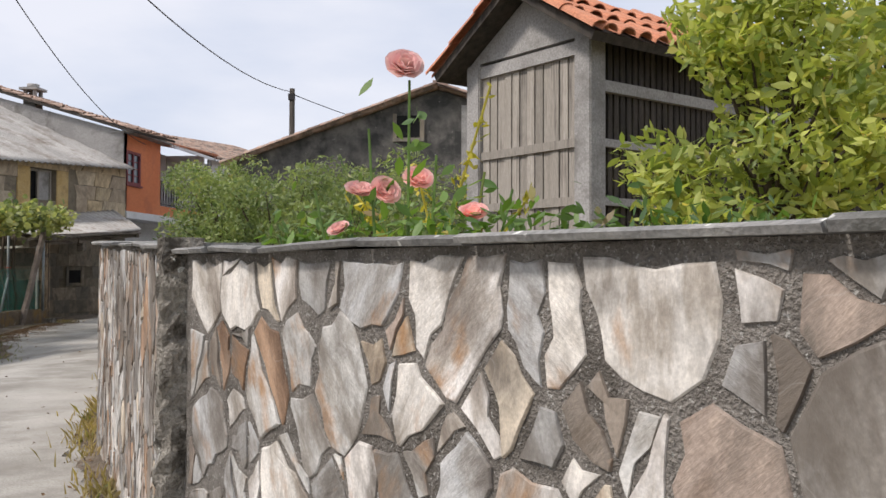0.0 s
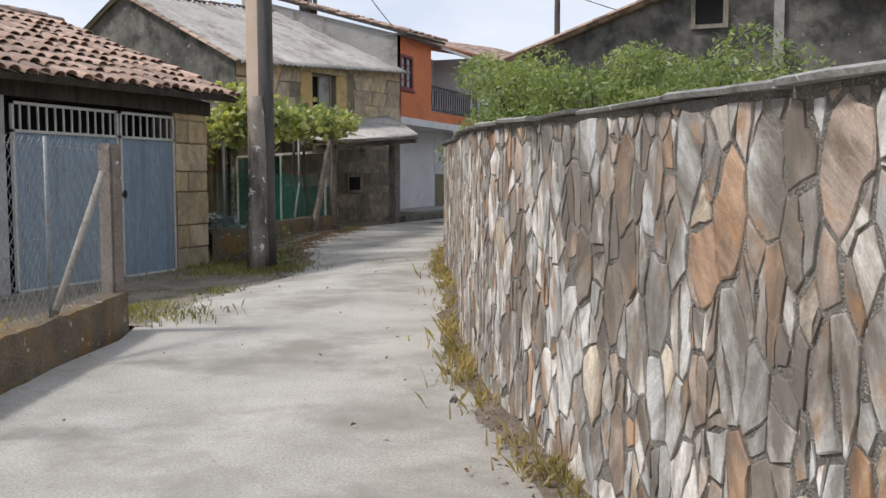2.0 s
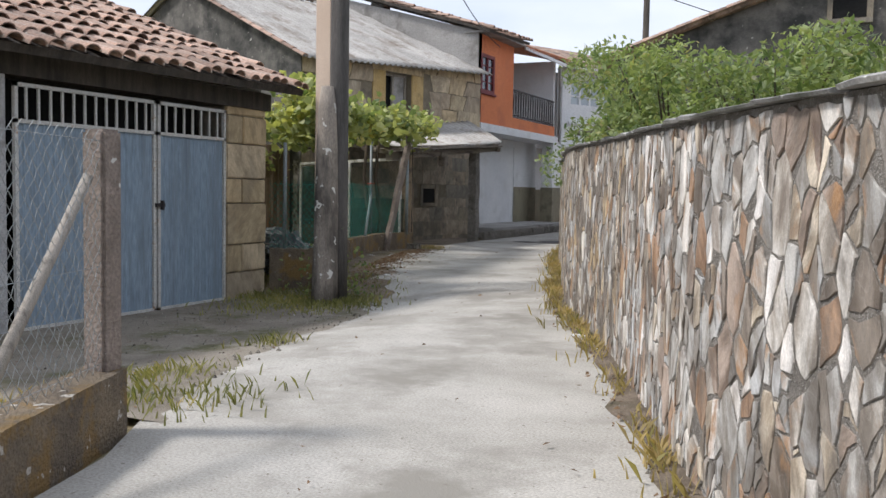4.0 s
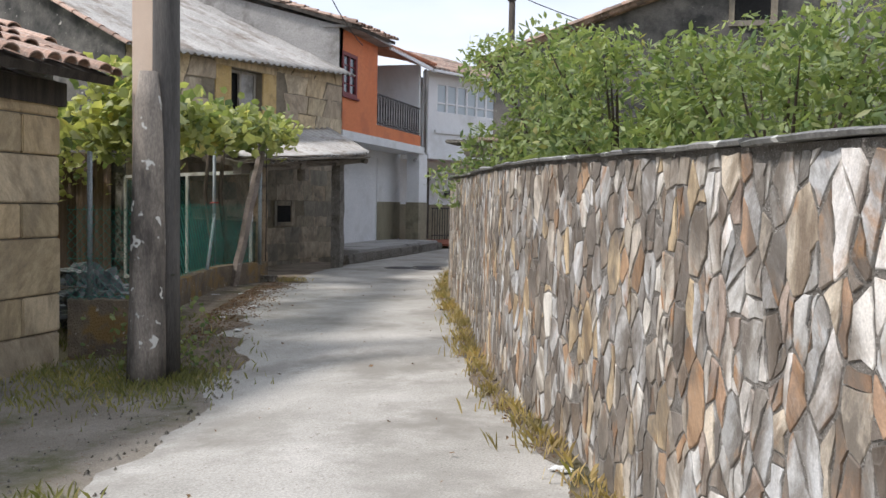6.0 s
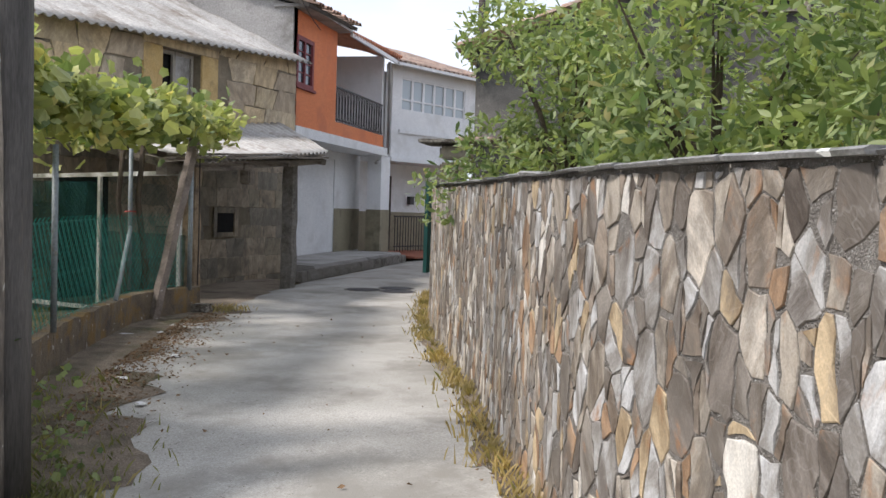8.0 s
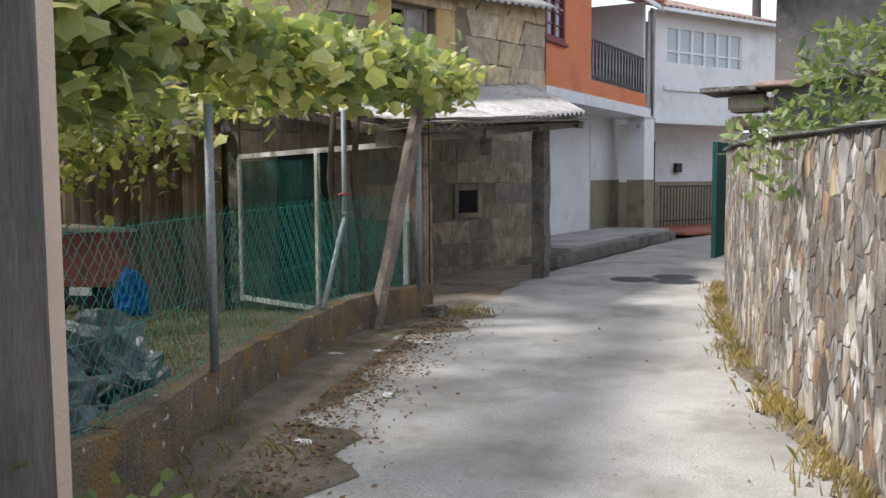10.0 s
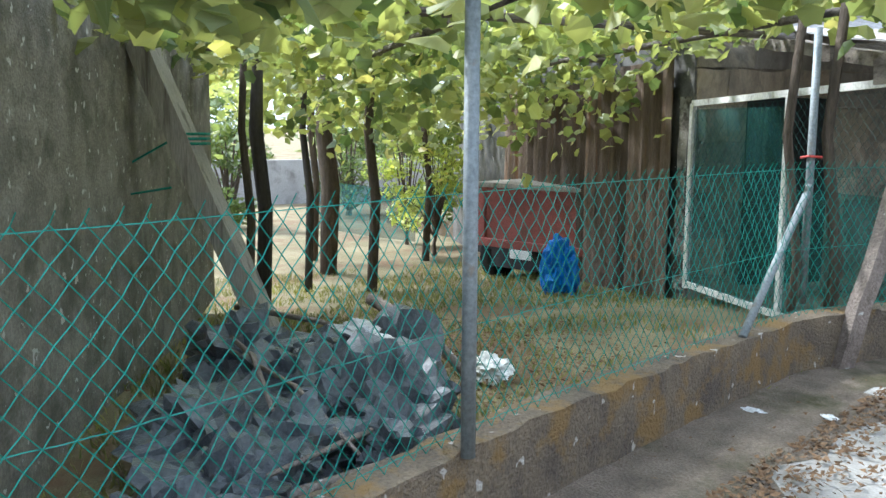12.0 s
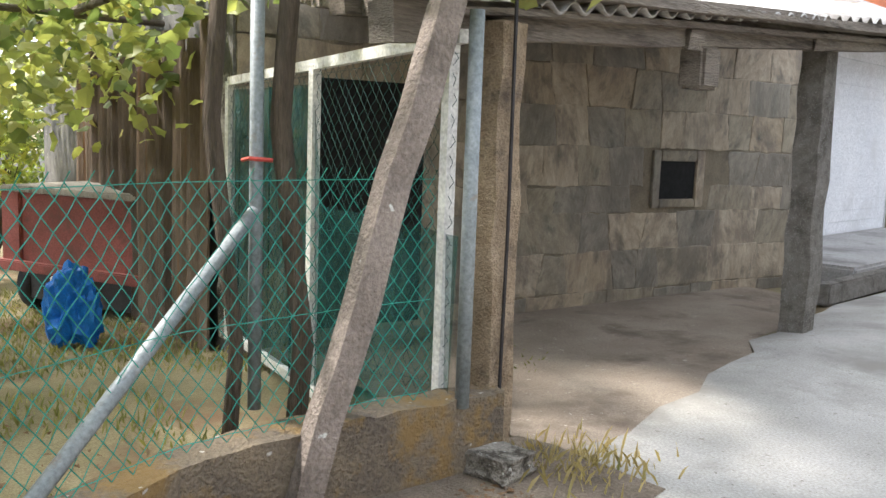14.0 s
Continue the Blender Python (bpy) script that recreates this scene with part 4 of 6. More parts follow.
# ---- garage with tiled roof ----
garage = thing("garage", "old stone garage with sagging clay-tile roof and steel gate", "outbuilding")
GX = -10.2
part("side_wall", boxes((GX - 0.35, GX, 9.6, 12.0, -0.3, 2.2)), BLOCK, garage, "grey concrete block wall")
for j in range(11):
    for i in range(6):
        y0 = 9.6 + (i - 0.5 * (j % 2)) * 0.42
        a, b = max(y0, 9.61), min(y0 + 0.41, 11.99)
        if b - a > 0.05:
            part("block", boxes((GX, GX + 0.012, a, b, -0.2 + j * 0.215, -0.2 + j * 0.215 + 0.207)), BLOCK, garage)
part("pillar", boxes((GX - 0.4, GX - 0.01, 14.98, 15.75, -0.35, 2.35)), DARK_GRANITE, garage)
z = -0.3
k = 0
while z < 2.25:
    h = (0.42, 0.34, 0.5, 0.3)[k % 4]
    cut = 14.98 + (0.3 if k % 2 else 0.77)
    for a, b in ((14.98, min(cut, 15.75)), (cut, 15.75)):
        if b - a > 0.1:
            part("pillar_stone", boxes((GX - 0.08, GX + 0.02 + 0.008 * (k % 3), a + 0.008, b - 0.006, z + 0.008, min(z + h, 2.3) - 0.006), bevel=0.012), GRANITE, garage)
    z += h
    k += 1
part("back_wall", boxes((-16.6, -16.3, 9.6, 15.7, -0.3, 2.3), (-16.6, GX - 0.36, 9.3, 9.6, -0.3, 2.3), (-16.6, GX - 0.41, 15.45, 15.75, -0.3, 2.3)), STAINED_RENDER, garage)
part("lintel", boxes((GX - 0.3, GX + 0.06, 9.6, 15.8, 2.12, 2.33)), DARK_WOOD, garage, "dark timber eave beam")
# black sheet behind the gate paints the shade of the garage inside
part("dark_inside", boxes((GX - 0.6, GX - 0.55, 11.9, 15.1, -0.2, 2.2)), SHADE_BLACK, garage)
tile_roof(garage, (GX + 0.42, 9.3, 2.30), (GX + 0.42, 16.0, 2.40), (-13.4, 16.0, 3.78), (-13.4, 9.3, 3.72), TILE, 12, pitch=0.205, row=0.36, most=330, jitter=0.035, under=DARK_WOOD)
part("rear_slope", mesh_from("rear_slope", [(-13.4, 9.3, 3.72), (-13.4, 16.0, 3.78), (-16.8, 15.9, 2.3), (-16.8, 9.3, 2.3), (-13.4, 9.3, 3.64), (-13.4, 16.0, 3.70), (-16.8, 15.9, 2.22), (-16.8, 9.3, 2.22)], [(0, 1, 2, 3), (7, 6, 5, 4), (0, 4, 5, 1), (1, 5, 6, 2), (2, 6, 7, 3), (3, 7, 4, 0)], TILE), TILE, garage)
part("gable", mesh_from("gable", [(GX, 15.7, 2.3), (-13.4, 15.7, 3.7), (-16.6, 15.7, 2.3), (GX, 15.45, 2.3), (-13.4, 15.45, 3.7), (-16.6, 15.45, 2.3)], [(0, 1, 2), (5, 4, 3), (0, 3, 4, 1), (1, 4, 5, 2), (0, 2, 5, 3)], DARK_GRANITE), DARK_GRANITE, garage)
rtile = barrel_tile(TILE, 0.42, 0.24)
for i in range(19):
    ob = part("ridge_tile", rtile, TILE, garage)
    ob.matrix_basis = pose(-13.4, 9.4 + i * 0.35, 3.80 + 0.012 * (i % 3), 3, 0, 0)

gate = thing("garage_gate", "blue-grey ribbed steel double gate with pale frame", "gate")


def gate_leaf(y0, y1, name):
    z0, z1 = -0.19, 2.06
    leaf = part(name, boxes((GX + 0.02, GX + 0.06, y0, y0 + 0.035, z0, z1), (GX + 0.02, GX + 0.06, y1 - 0.035, y1, z0, z1), (GX + 0.02, GX + 0.06, y0, y1, z1 - 0.035, z1), (GX + 0.02, GX + 0.06, y0, y1, 1.70, 1.735), (GX + 0.02, GX + 0.06, y0, y1, z0, z0 + 0.03)), GATE_FRAME, gate, "pale steel gate frame")
    n = int((y1 - y0 - 0.07) / 0.105)
    w = (y1 - y0 - 0.07) / n
    verts, faces = [], []
    prof = [(0, 0.03), (0.6, 0.03), (0.7, 0.042), (0.9, 0.042), (1.0, 0.03)]
    for i in range(n):
        for u, x in prof[:-1]:
            verts += [(GX + x, y0 + 0.035 + (i + u) * w, z0 + 0.03), (GX + x, y0 + 0.035 + (i + u) * w, 1.70)]
    faces = [(2 * i, 2 * i + 2, 2 * i + 3, 2 * i + 1) for i in range(len(verts) // 2 - 1)]
    part("ribbed_panel", mesh_from("ribbed_panel", verts, faces, GATE_BLUE), GATE_BLUE, leaf)
    m = int((y1 - y0) / 0.13)
    for i in range(1, m):
        y = y0 + (y1 - y0) * i / m
        part("vent_bar", boxes((GX + 0.03, GX + 0.05, y - 0.011, y + 0.011, 1.735, z1 - 0.035)), GATE_FRAME, leaf)


gate_leaf(12.05, 13.79, "wide_leaf")
gate_leaf(13.82, 14.93, "narrow_leaf")
part("latch", boxes((GX + 0.06, GX + 0.085, 13.77, 13.9, 0.93, 0.97), (GX + 0.06, GX + 0.1, 13.85, 13.87, 0.9, 1.0)), DARK_METAL, gate, "rusty latch")


# ---- low wall with wire fence beside the forecourt ----
LOW = [(-3.2, 2.0), (-4.2, 4.5), (-5.41, 7.32), (-6.36, 9.62)]
ll = Line(LOW)
ribbon_wall("wall_low", Line(LOW[::-1]), -0.3, lambda s: 0.30, 0.22, MOSSY, "low mossy concrete wall beside the lane", jag=0.008, seed=2, step=0.12)
wf = thing("wire_fence", "rusted wire mesh fence with braced corner post on low wall", "fence")
part("corner_post", boxes((-6.52, -6.38, 9.5, 9.62, 0.0, 1.42), bevel=0.015), LEAN_WOOD, wf)
for x, y in ((-5.35, 6.95), (-5.93, 8.45)):
    part("post", tube(bmesh.new(), [(x, y, 0.25), (x, y, 1.42)], 0.014, 8), GALV, wf)
part("brace", tube(bmesh.new(), [(-6.42, 9.45, 1.2), (-5.95, 8.5, 0.32)], 0.025, 7), SILVER_WOOD, wf)
chain_link([(-5.30, 6.9), (-5.50, 7.30), (-6.42, 9.55)], (0.31, 0.31), (1.38, 1.38), 0.07, 0.0018, GREY_WIRE, wf)

# ---- utility pole ----
pole = thing("utility_pole", "lichen-spotted tapered concrete utility pole at the lane edge", "utility pole")
PX, PY = -9.41, 15.99
part("shaft", beam(bmesh.new(), (PX + 0.03, PY - 0.08, -0.35), (PX + 0.03, PY - 0.08, 9.0), 0.2, 0.19, 0.002, 12, 3), PALE_CONCRETE, pole, "pale concrete shaft")
part("second_shaft", tube(bmesh.new(), [(PX + 0.42, PY - 0.40, -0.35), (PX + 0.42, PY - 0.40, 1.0), (PX + 0.42, PY - 0.40, 4.0), (PX + 0.42, PY - 0.40, 8.4)], [0.125, 0.115, 0.105, 0.09], 8, 0.03, 4), DARK_POLE, pole, "dark weathered timber shaft")
part("stub", tube(bmesh.new(), [(PX + 0.37, PY - 0.60, -0.35)] + [(PX + 0.37 - 0.006 * k, PY - 0.59 + 0.012 * k, 0.1 + 0.4 * k) for k in range(6)] + [(PX + 0.335, PY - 0.52, 2.36)], [0.165, 0.155, 0.15, 0.142, 0.135, 0.125, 0.11, 0.08], 12, 0.06, 6), POLE_CONCRETE, pole, "lichen-covered stub bound to the pole")

# ---- fence of the yard ----
FENCE = [(-10.25, 15.92), (-9.72, 16.3), (-9.84, 16.7), (-10.2, 17.45), (-10.42, 17.9), (-10.7, 18.6), (-11.08, 19.7), (-11.38, 20.6), (-11.38, 21.3), (-11.3, 21.95)]
fl = Line(FENCE)
ribbon_wall("wall_fence", fl, -0.3, lambda s: 0.37 - 0.006 * s, -0.17, MOSSY, "low retaining wall covered in rusty moss", step=0.1, jag=0.010, seed=5)
yf = thing("yard_fence", "green chain-link fence on steel posts around the yard", "fence")
inner = []
for s in [i * 0.35 for i in range(int(fl.length / 0.35) + 1)]:
    p, n = fl.at(s)
    q = p + n * 0.08
    inner.append((q.x, q.y))
chain_link(inner, (0.37, 0.34), (1.22, 1.22), 0.074, 0.0019, GREEN_WIRE, yf)
for (x, y), top in (((-10.15, 16.12), 1.75), ((-10.36, 17.81), 1.83), ((-11.72, 21.02), 2.05)):
    part("post", tube(bmesh.new(), [(x, y, 0.34), (x, y, top)], 0.025, 10), GALV, yf)
part("wire_tie", tube(bmesh.new(), [(-11.78, 21.0, 1.26), (-11.70, 20.98, 1.27), (-11.66, 21.05, 1.265)], 0.008, 5), RED_TIE, yf, "twist of red wire")
part("brace", tube(bmesh.new(), [(-11.70, 21.0, 1.08), (-11.2, 19.95, 0.34)], 0.024, 8), GALV, yf)

# ---- stone house with corrugated roof ----
house = thing("stone_house", "old granite farmhouse with corrugated roof and blackened gable", "house")
HA = Vector((-14.4, 22.6, 0))
HD = Vector((1.45, 6.4, 0)).normalized()
HN = Vector((HD.y, -HD.x, 0))
HL = 6.5


def hp(u, o, z):
    return HA + HD * u + HN * o + Vector((0, 0, z))


def hbox(*dims, bevel=0.0):
    bm = boxes(*dims, bevel=bevel)
    for v in bm.verts:
        v.co = hp(*v.co)
    return bm


def eave_z(u):
    return 4.02 + u * 0.058


def slab(u0, u1, o0, o1, z0, za, zb):
    """An upright slab whose top runs from za to zb."""
    v = [hp(u, o, z) for u, o, z in ((u0, o0, z0), (u1, o0, z0), (u1, o1, z0), (u0, o1, z0), (u0, o0, za), (u1, o0, zb), (u1, o1, zb), (u0, o1, za))]
    return mesh_from("slab", v, [(3, 2, 1, 0), (4, 5, 6, 7), (0, 1, 5, 4), (1, 2, 6, 5), (2, 3, 7, 6), (3, 0, 4, 7)], HOUSE_MORTAR)


part("facade", slab(0, HL, -0.5, 0, -0.4, 3.12, 3.12), HOUSE_MORTAR, house)
part("upper_facade", slab(0, 2.67, -0.5, 0, 3.12, eave_z(0), eave_z(2.67)), HOUSE_MORTAR, house)
part("upper_facade", slab(3.61, HL, -0.5, 0, 3.12, eave_z(3.61), eave_z(HL)), HOUSE_MORTAR, house)
part("upper_facade", slab(2.67, 3.61, -0.5, 0, 3.97, eave_z(2.67), eave_z(3.61)), HOUSE_MORTAR, house)
lay_stones(house, coursed_cells(HL, lambda s: eave_z(s) - 0.03, 41, (0.36, 0.52), (0.4, 0.95), ((1.95, 4.3, 2.9, 4.14),), 2.45, 0.09), lambda s, z, out: hp(s, out, z), GRANITE, 42, 0.006, 0.014)
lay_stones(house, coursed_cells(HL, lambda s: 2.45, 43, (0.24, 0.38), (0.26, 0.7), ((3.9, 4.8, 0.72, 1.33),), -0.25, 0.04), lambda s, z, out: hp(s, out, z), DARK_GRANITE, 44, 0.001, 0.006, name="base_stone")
for u0, u1 in ((2.21, 2.66), (3.62, 4.06)):
    part("jamb_stone", hbox((u0, u1, -0.1, 0.03, 2.95, 3.98), bevel=0.01), YELLOW_STONE, house)
part("lintel_stone", hbox((2.2, 4.08, -0.1, 0.028, 3.985, 4.12), bevel=0.01), GRANITE, house)
win = part("window", hbox((2.67, 2.73, -0.22, -0.16, 3.12, 3.97), (3.55, 3.61, -0.22, -0.16, 3.12, 3.97), (3.1, 3.16, -0.22, -0.16, 3.12, 3.97), (2.73, 3.55, -0.22, -0.16, 3.91, 3.97)), SILVER_WOOD, house, "small window with one grey shutter ajar")
# black sheet in place of glass, paints the unlit room
part("pane", hbox((2.67, 3.61, -0.3, -0.28, 3.12, 3.97)), SHADE_BLACK, win)
part("shutter", hbox((3.16, 3.52, -0.2, -0.17, 3.14, 3.91)), GREY_RENDER, win)
part("vent_frame", hbox((4.02, 4.12, 0, 0.035, 0.76, 1.3), (4.6, 4.72, 0, 0.035, 0.76, 1.3), (4.12, 4.6, 0, 0.035, 1.2, 1.3), (4.12, 4.6, 0, 0.035, 0.76, 0.84), bevel=0.008), DARK_GRANITE, house)
# no hole is cut: a black slab on the wall paints its shade
part("vent_hole", hbox((4.11, 4.61, 0.002, 0.012, 0.83, 1.21)), SHADE_BLACK, house, "black panel painting the shade of a small vent opening")
gv2 = [hp(u, o, z) for u in (-0.02, 0.3) for o, z in ((0, -0.9), (-8.4, -0.9), (-8.4, 4.05), (-4.25, 6.0), (0, 4.05))]
part("gable", mesh_from("gable", gv2, [(4, 3, 2, 1, 0), (5, 6, 7, 8, 9), (0, 1, 6, 5), (1, 2, 7, 6), (2, 3, 8, 7), (3, 4, 9, 8), (4, 0, 5, 9)], STAINED_RENDER), STAINED_RENDER, house, "blackened rendered gable wall")
part("back_wall", hbox((0.3, HL, -8.4, -8.1, -0.4, 4.0), (HL - 0.3, HL, -8.1, -0.5, -0.4, 4.3)), STAINED_RENDER, house)
corrugated("roof", hp(-0.2, 0.3, 3.93), hp(HL + 0.15, 0.3, 4.32), hp(HL + 0.15, -4.25, 6.5), hp(-0.2, -4.25, 6.08), 0.19, 0.026, FIBRO, house)
corrugated("rear_roof", hp(-0.2, -8.7, 3.9), hp(HL + 0.15, -8.7, 4.3), hp(HL + 0.15, -4.25, 6.5), hp(-0.2, -4.25, 6.08), 0.19, 0.026, FIBRO, house)
vt = barrel_tile(TILE, 0.42, 0.17, "verge_tile")
turn = Matrix((HD, -HN, Vector((0, 0, 1)))).transposed().to_4x4()
for i in range(13):
    f = i / 13
    ob = part("verge_tile", vt, TILE, house)
    ob.matrix_basis = Matrix.Translation(hp(-0.16, 0.28 - 4.5 * f, 3.94 + 2.12 * f)) @ turn @ pose(0, 0, 0, 25, 0, 0)
    ob = part("ridge_tile", vt, TILE, house)
    ob.matrix_basis = Matrix.Translation(hp(-0.2 + 0.52 * f * 13 / 1.0, -4.25, 6.1 + 0.034 * i)) @ turn @ pose(0, 0, 0, 3, 0, -90)

# ---- lean-to in front of the stone house ----
shed = thing("lean_to", "sagging lean-to with corrugated roof on rough stone posts", "lean-to")
corrugated("shed_roof", (-11.40, 22.2, 1.93), (-11.40, 26.75, 2.36), hp(5.9, 0.04, 3.02), hp(0.6, 0.04, 2.42), 0.18, 0.026, FIBRO, shed, along=8)
for a, b, w, h in (((-11.6, 21.5, 1.80), (-11.55, 26.7, 2.22), 0.14, 0.15), ((-12.4, 21.9, 1.98), (-12.3, 27.0, 2.45), 0.12, 0.12), ((-11.5, 21.7, 1.83), (-14.2, 22.9, 2.3), 0.12, 0.1), ((-11.45, 23.6, 1.93), (-13.9, 24.2, 2.45), 0.1, 0.1), ((-11.45, 25.2, 2.07), (-13.6, 25.8, 2.6), 0.1, 0.1), ((-11.4, 26.5, 2.15), (-13.2, 27.3, 2.72), 0.1, 0.1)):
    part("beam", beam(bmesh.new(), a, b, w, h, 0.018, 9, int(-a[0] * 100)), BEAM_WOOD, shed)
part("hanging_block", boxes((-11.66, -11.5, 23.75, 23.95, 1.68, 1.92), bevel=0.02), BEAM_WOOD, shed)
for k, (zz, ww) in enumerate(((2.02, 0.0), (2.07, 0.07), (1.97, 0.1))):
    part("roof_batten", beam(bmesh.new(), (-11.42 - ww, 21.35 + 0.2 * k, zz - 0.1), (-11.4 - ww, 26.6, zz + 0.23), 0.16, 0.03, 0.012, 8, k), BEAM_WOOD, shed)


def stone_post(name, x, y, w, d, z1, seed, mat, parent, label):
    bm = bmesh.new()
    rnd = random.Random(seed)
    prev = None
    for i in range(12):
        z = -0.15 + (z1 + 0.15) * i / 11
        ring = []
        for sx, sy in ((-1, -1), (0, -1.05), (1, -1), (1.05, 0), (1, 1), (0, 1.05), (-1, 1), (-1.05, 0)):
            ring.append(bm.verts.new((x + sx * w / 2 + rnd.uniform(-0.014, 0.014), y + sy * d / 2 + rnd.uniform(-0.014, 0.014), z)))
        if prev:
            for k in range(8):
                bm.faces.new((prev[k], prev[(k + 1) % 8], ring[(k + 1) % 8], ring[k]))
        prev = ring
    bm.faces.new(prev)
    return part(name, bm, mat, parent, label)


stone_post("stone_post", -11.465, 22.015, 0.17, 0.15, 1.84, 2, POST_STONE, shed, "rough ochre granite post")
stone_post("end_post", -11.82, 26.05, 0.2, 0.22, 2.2, 3, MORTAR, shed, "dark granite post")
stone_post("foot_stone", -11.24, 21.86, 0.22, 0.2, 0.12, 5, ROUGH_CONCRETE, shed, "broken concrete lump at the post foot")
part("cable", tube(bmesh.new(), [(-11.355, 21.985, 0.02), (-11.35, 21.99, 1.0), (-11.355, 21.985, 2.2)], 0.008, 5), DARK_METAL, shed)

# leaning stake, frame and netting at the yard corner
stake = thing("leaning_stake", "lichened vine stake leaning beside the lean-to post", "stake")
part("stake_bar", beam(bmesh.new(), (-11.35, 20.92, -0.05), (-11.18, 21.66, 2.50), 0.092, 0.1, 0.008, 12, 3), LEAN_WOOD, stake)
mf = thing("mesh_screen", "white-painted frame with dark green netting beside the yard", "screen")
FA, FB = Vector((-14.34, 22.52, 0)), Vector((-11.42, 21.76, 0))


def fr(f, z):
    p = FA.lerp(FB, f)
    return (p.x, p.y, z)


for f0, z0, f1, z1 in ((0, -0.1, 0, 1.68), (0.5, -0.1, 0.5, 1.72), (0.97, 0.3, 0.97, 1.74), (0, 1.68, 1, 1.76), (0, -0.06, 0.55, -0.06)):
    part("frame_bar", beam(bmesh.new(), fr(f0, z0), fr(f1, z1), 0.04, 0.055), WHITE_BAR, mf)
part("frame_bar", tube(bmesh.new(), [fr(1.03, 0.3), fr(1.03, 1.85)], 0.03, 8), GALV, mf)
nv = [fr(i / 24, z if z < 0 or i > 12 else 1.62) for z in (-0.05, 0.98) for i in range(25)]
nv = [(x + 0.02 * math.sin(i * 1.7), y + 0.03 * math.sin(i * 2.3), z) for i, (x, y, z) in enumerate(nv)]
part("netting", mesh_from("netting", nv, [(i, i + 1, 26 + i, 25 + i) for i in range(24)], NETTING), NETTING, mf)
chain_link([(FA.x, FA.y), (FB.x, FB.y)], (0.0, 0.3), (1.66, 1.72), 0.085, 0.0014, DARK_WIRE, mf)
# flat black panel on the wall, painted shade instead of a recessed doorway
part("dark_doorway", hbox((0.55, 1.5, 0.03, 0.05, -0.1, 1.75)), SHADE_BLACK, house, "black panel painting the shade in the doorway under the lean-to")

# ---- slab-wood wall of the yard ----
sw = thing("slab_wood_wall", "rough upright slab-wood wall, dark and weathered", "wall")
WA, WB = hp(-0.1, -0.25, 0), hp(-0.1, -5.2, 0)
rnd = random.Random(8)
f = 0.0
while f < 1:
    w = rnd.uniform(0.16, 0.3) / 4.95
    p, q = WA.lerp(WB, f), WA.lerp(WB, min(f + w, 1))
    h = 2.2 + rnd.uniform(-0.15, 0.1)
    bm = bmesh.new()
    n = (q - p).cross(Vector((0, 0, 1))).normalized()
    n = n if n.y < 0 else -n
    bow = rnd.uniform(0.02, 0.06)
    rings = []
    for i in range(7):
        z = -0.75 + (h + 0.6) * i / 6
        rings.append([bm.verts.new(v + Vector((0, 0, z))) for v in (p, p + n * 0.015, p.lerp(q, 0.35) + n * (bow + rnd.uniform(0, 0.015)), p.lerp(q, 0.7) + n * (bow + rnd.uniform(0, 0.015)), q + n * 0.015, q)])
    for a, b in zip(rings, rings[1:]):
        for k in range(6):
            bm.faces.new((a[k], a[(k + 1) % 6], b[(k + 1) % 6], b[k]))
    bm.faces.new(rings[-1])
    part("plank", bm, PLANK_WOOD, sw)
    f += w + 0.002
stone_post("corner_stone", -14.5, 22.72, 0.22, 0.25, 1.75, 12, ROUGH_CONCRETE, sw, "pale stone corner")

# rough wall on the other side of the yard
sidew = ribbon_wall("wall_yard", Line([(-10.45, 16.0), (-16.9, 18.55)]), -0.3, lambda s: 2.5, -0.3, YARD_RENDER, "tall blotched rendered side wall of the yard")

# ---- red trailer, bag and clutter in the yard ----
tr = thing("trailer", "faded red box trailer with pale rim, parked on the lawn", "trailer")
TO, TD = Vector((-18.35, 22.4, -0.58)), Vector((2.05, 0.75, 0)).normalized()
TN = Vector((-TD.y, TD.x, 0))


def tbox(a0, a1, b0, b1, z0, z1):
    bm = boxes((a0, a1, b0, b1, z0, z1), bevel=0.012)
    for v in bm.verts:
        v.co = TO + TD * v.co.x + TN * v.co.y + Vector((0, 0, v.co.z))
    return bm


part("body", tbox(0.05, 2.7, 0.0, 1.2, 0.52, 1.24), TRAILER_RED, tr)
part("rim", tbox(0.0, 2.75, -0.04, 1.24, 1.24, 1.30), SILVER_WOOD, tr, "pale worn top rim")
part("corner", tbox(0.0, 0.26, -0.03, 0.05, 0.5, 1.24), TRAILER_RED, tr)
part("bumper", tbox(-0.05, 2.7, -0.09, 0.0, 0.46, 0.56), TRAILER_RED, tr)
part("plate", tbox(0.75, 1.1, -0.12, -0.095, 0.34, 0.46), WHITE_PLASTIC, tr, "pale number plate")
part("chassis", tbox(0.2, 2.6, 0.02, 1.1, 0.18, 0.52), DARK_METAL, tr)
for a in (0.25, 2.45):
    w = part("wheel", tube(bmesh.new(), [TO + TD * (a - 0.09) + TN * 0.3 + Vector((0, 0, 0.3)), TO + TD * (a + 0.09) + TN * 0.3 + Vector((0, 0, 0.3))], 0.3, 18), RUBBER, tr)
    part("hub", tube(bmesh.new(), [TO + TD * (a - 0.1) + TN * 0.3 + Vector((0, 0, 0.3)), TO + TD * (a + 0.1) + TN * 0.3 + Vector((0, 0, 0.3))], 0.11, 12), GALV, w)


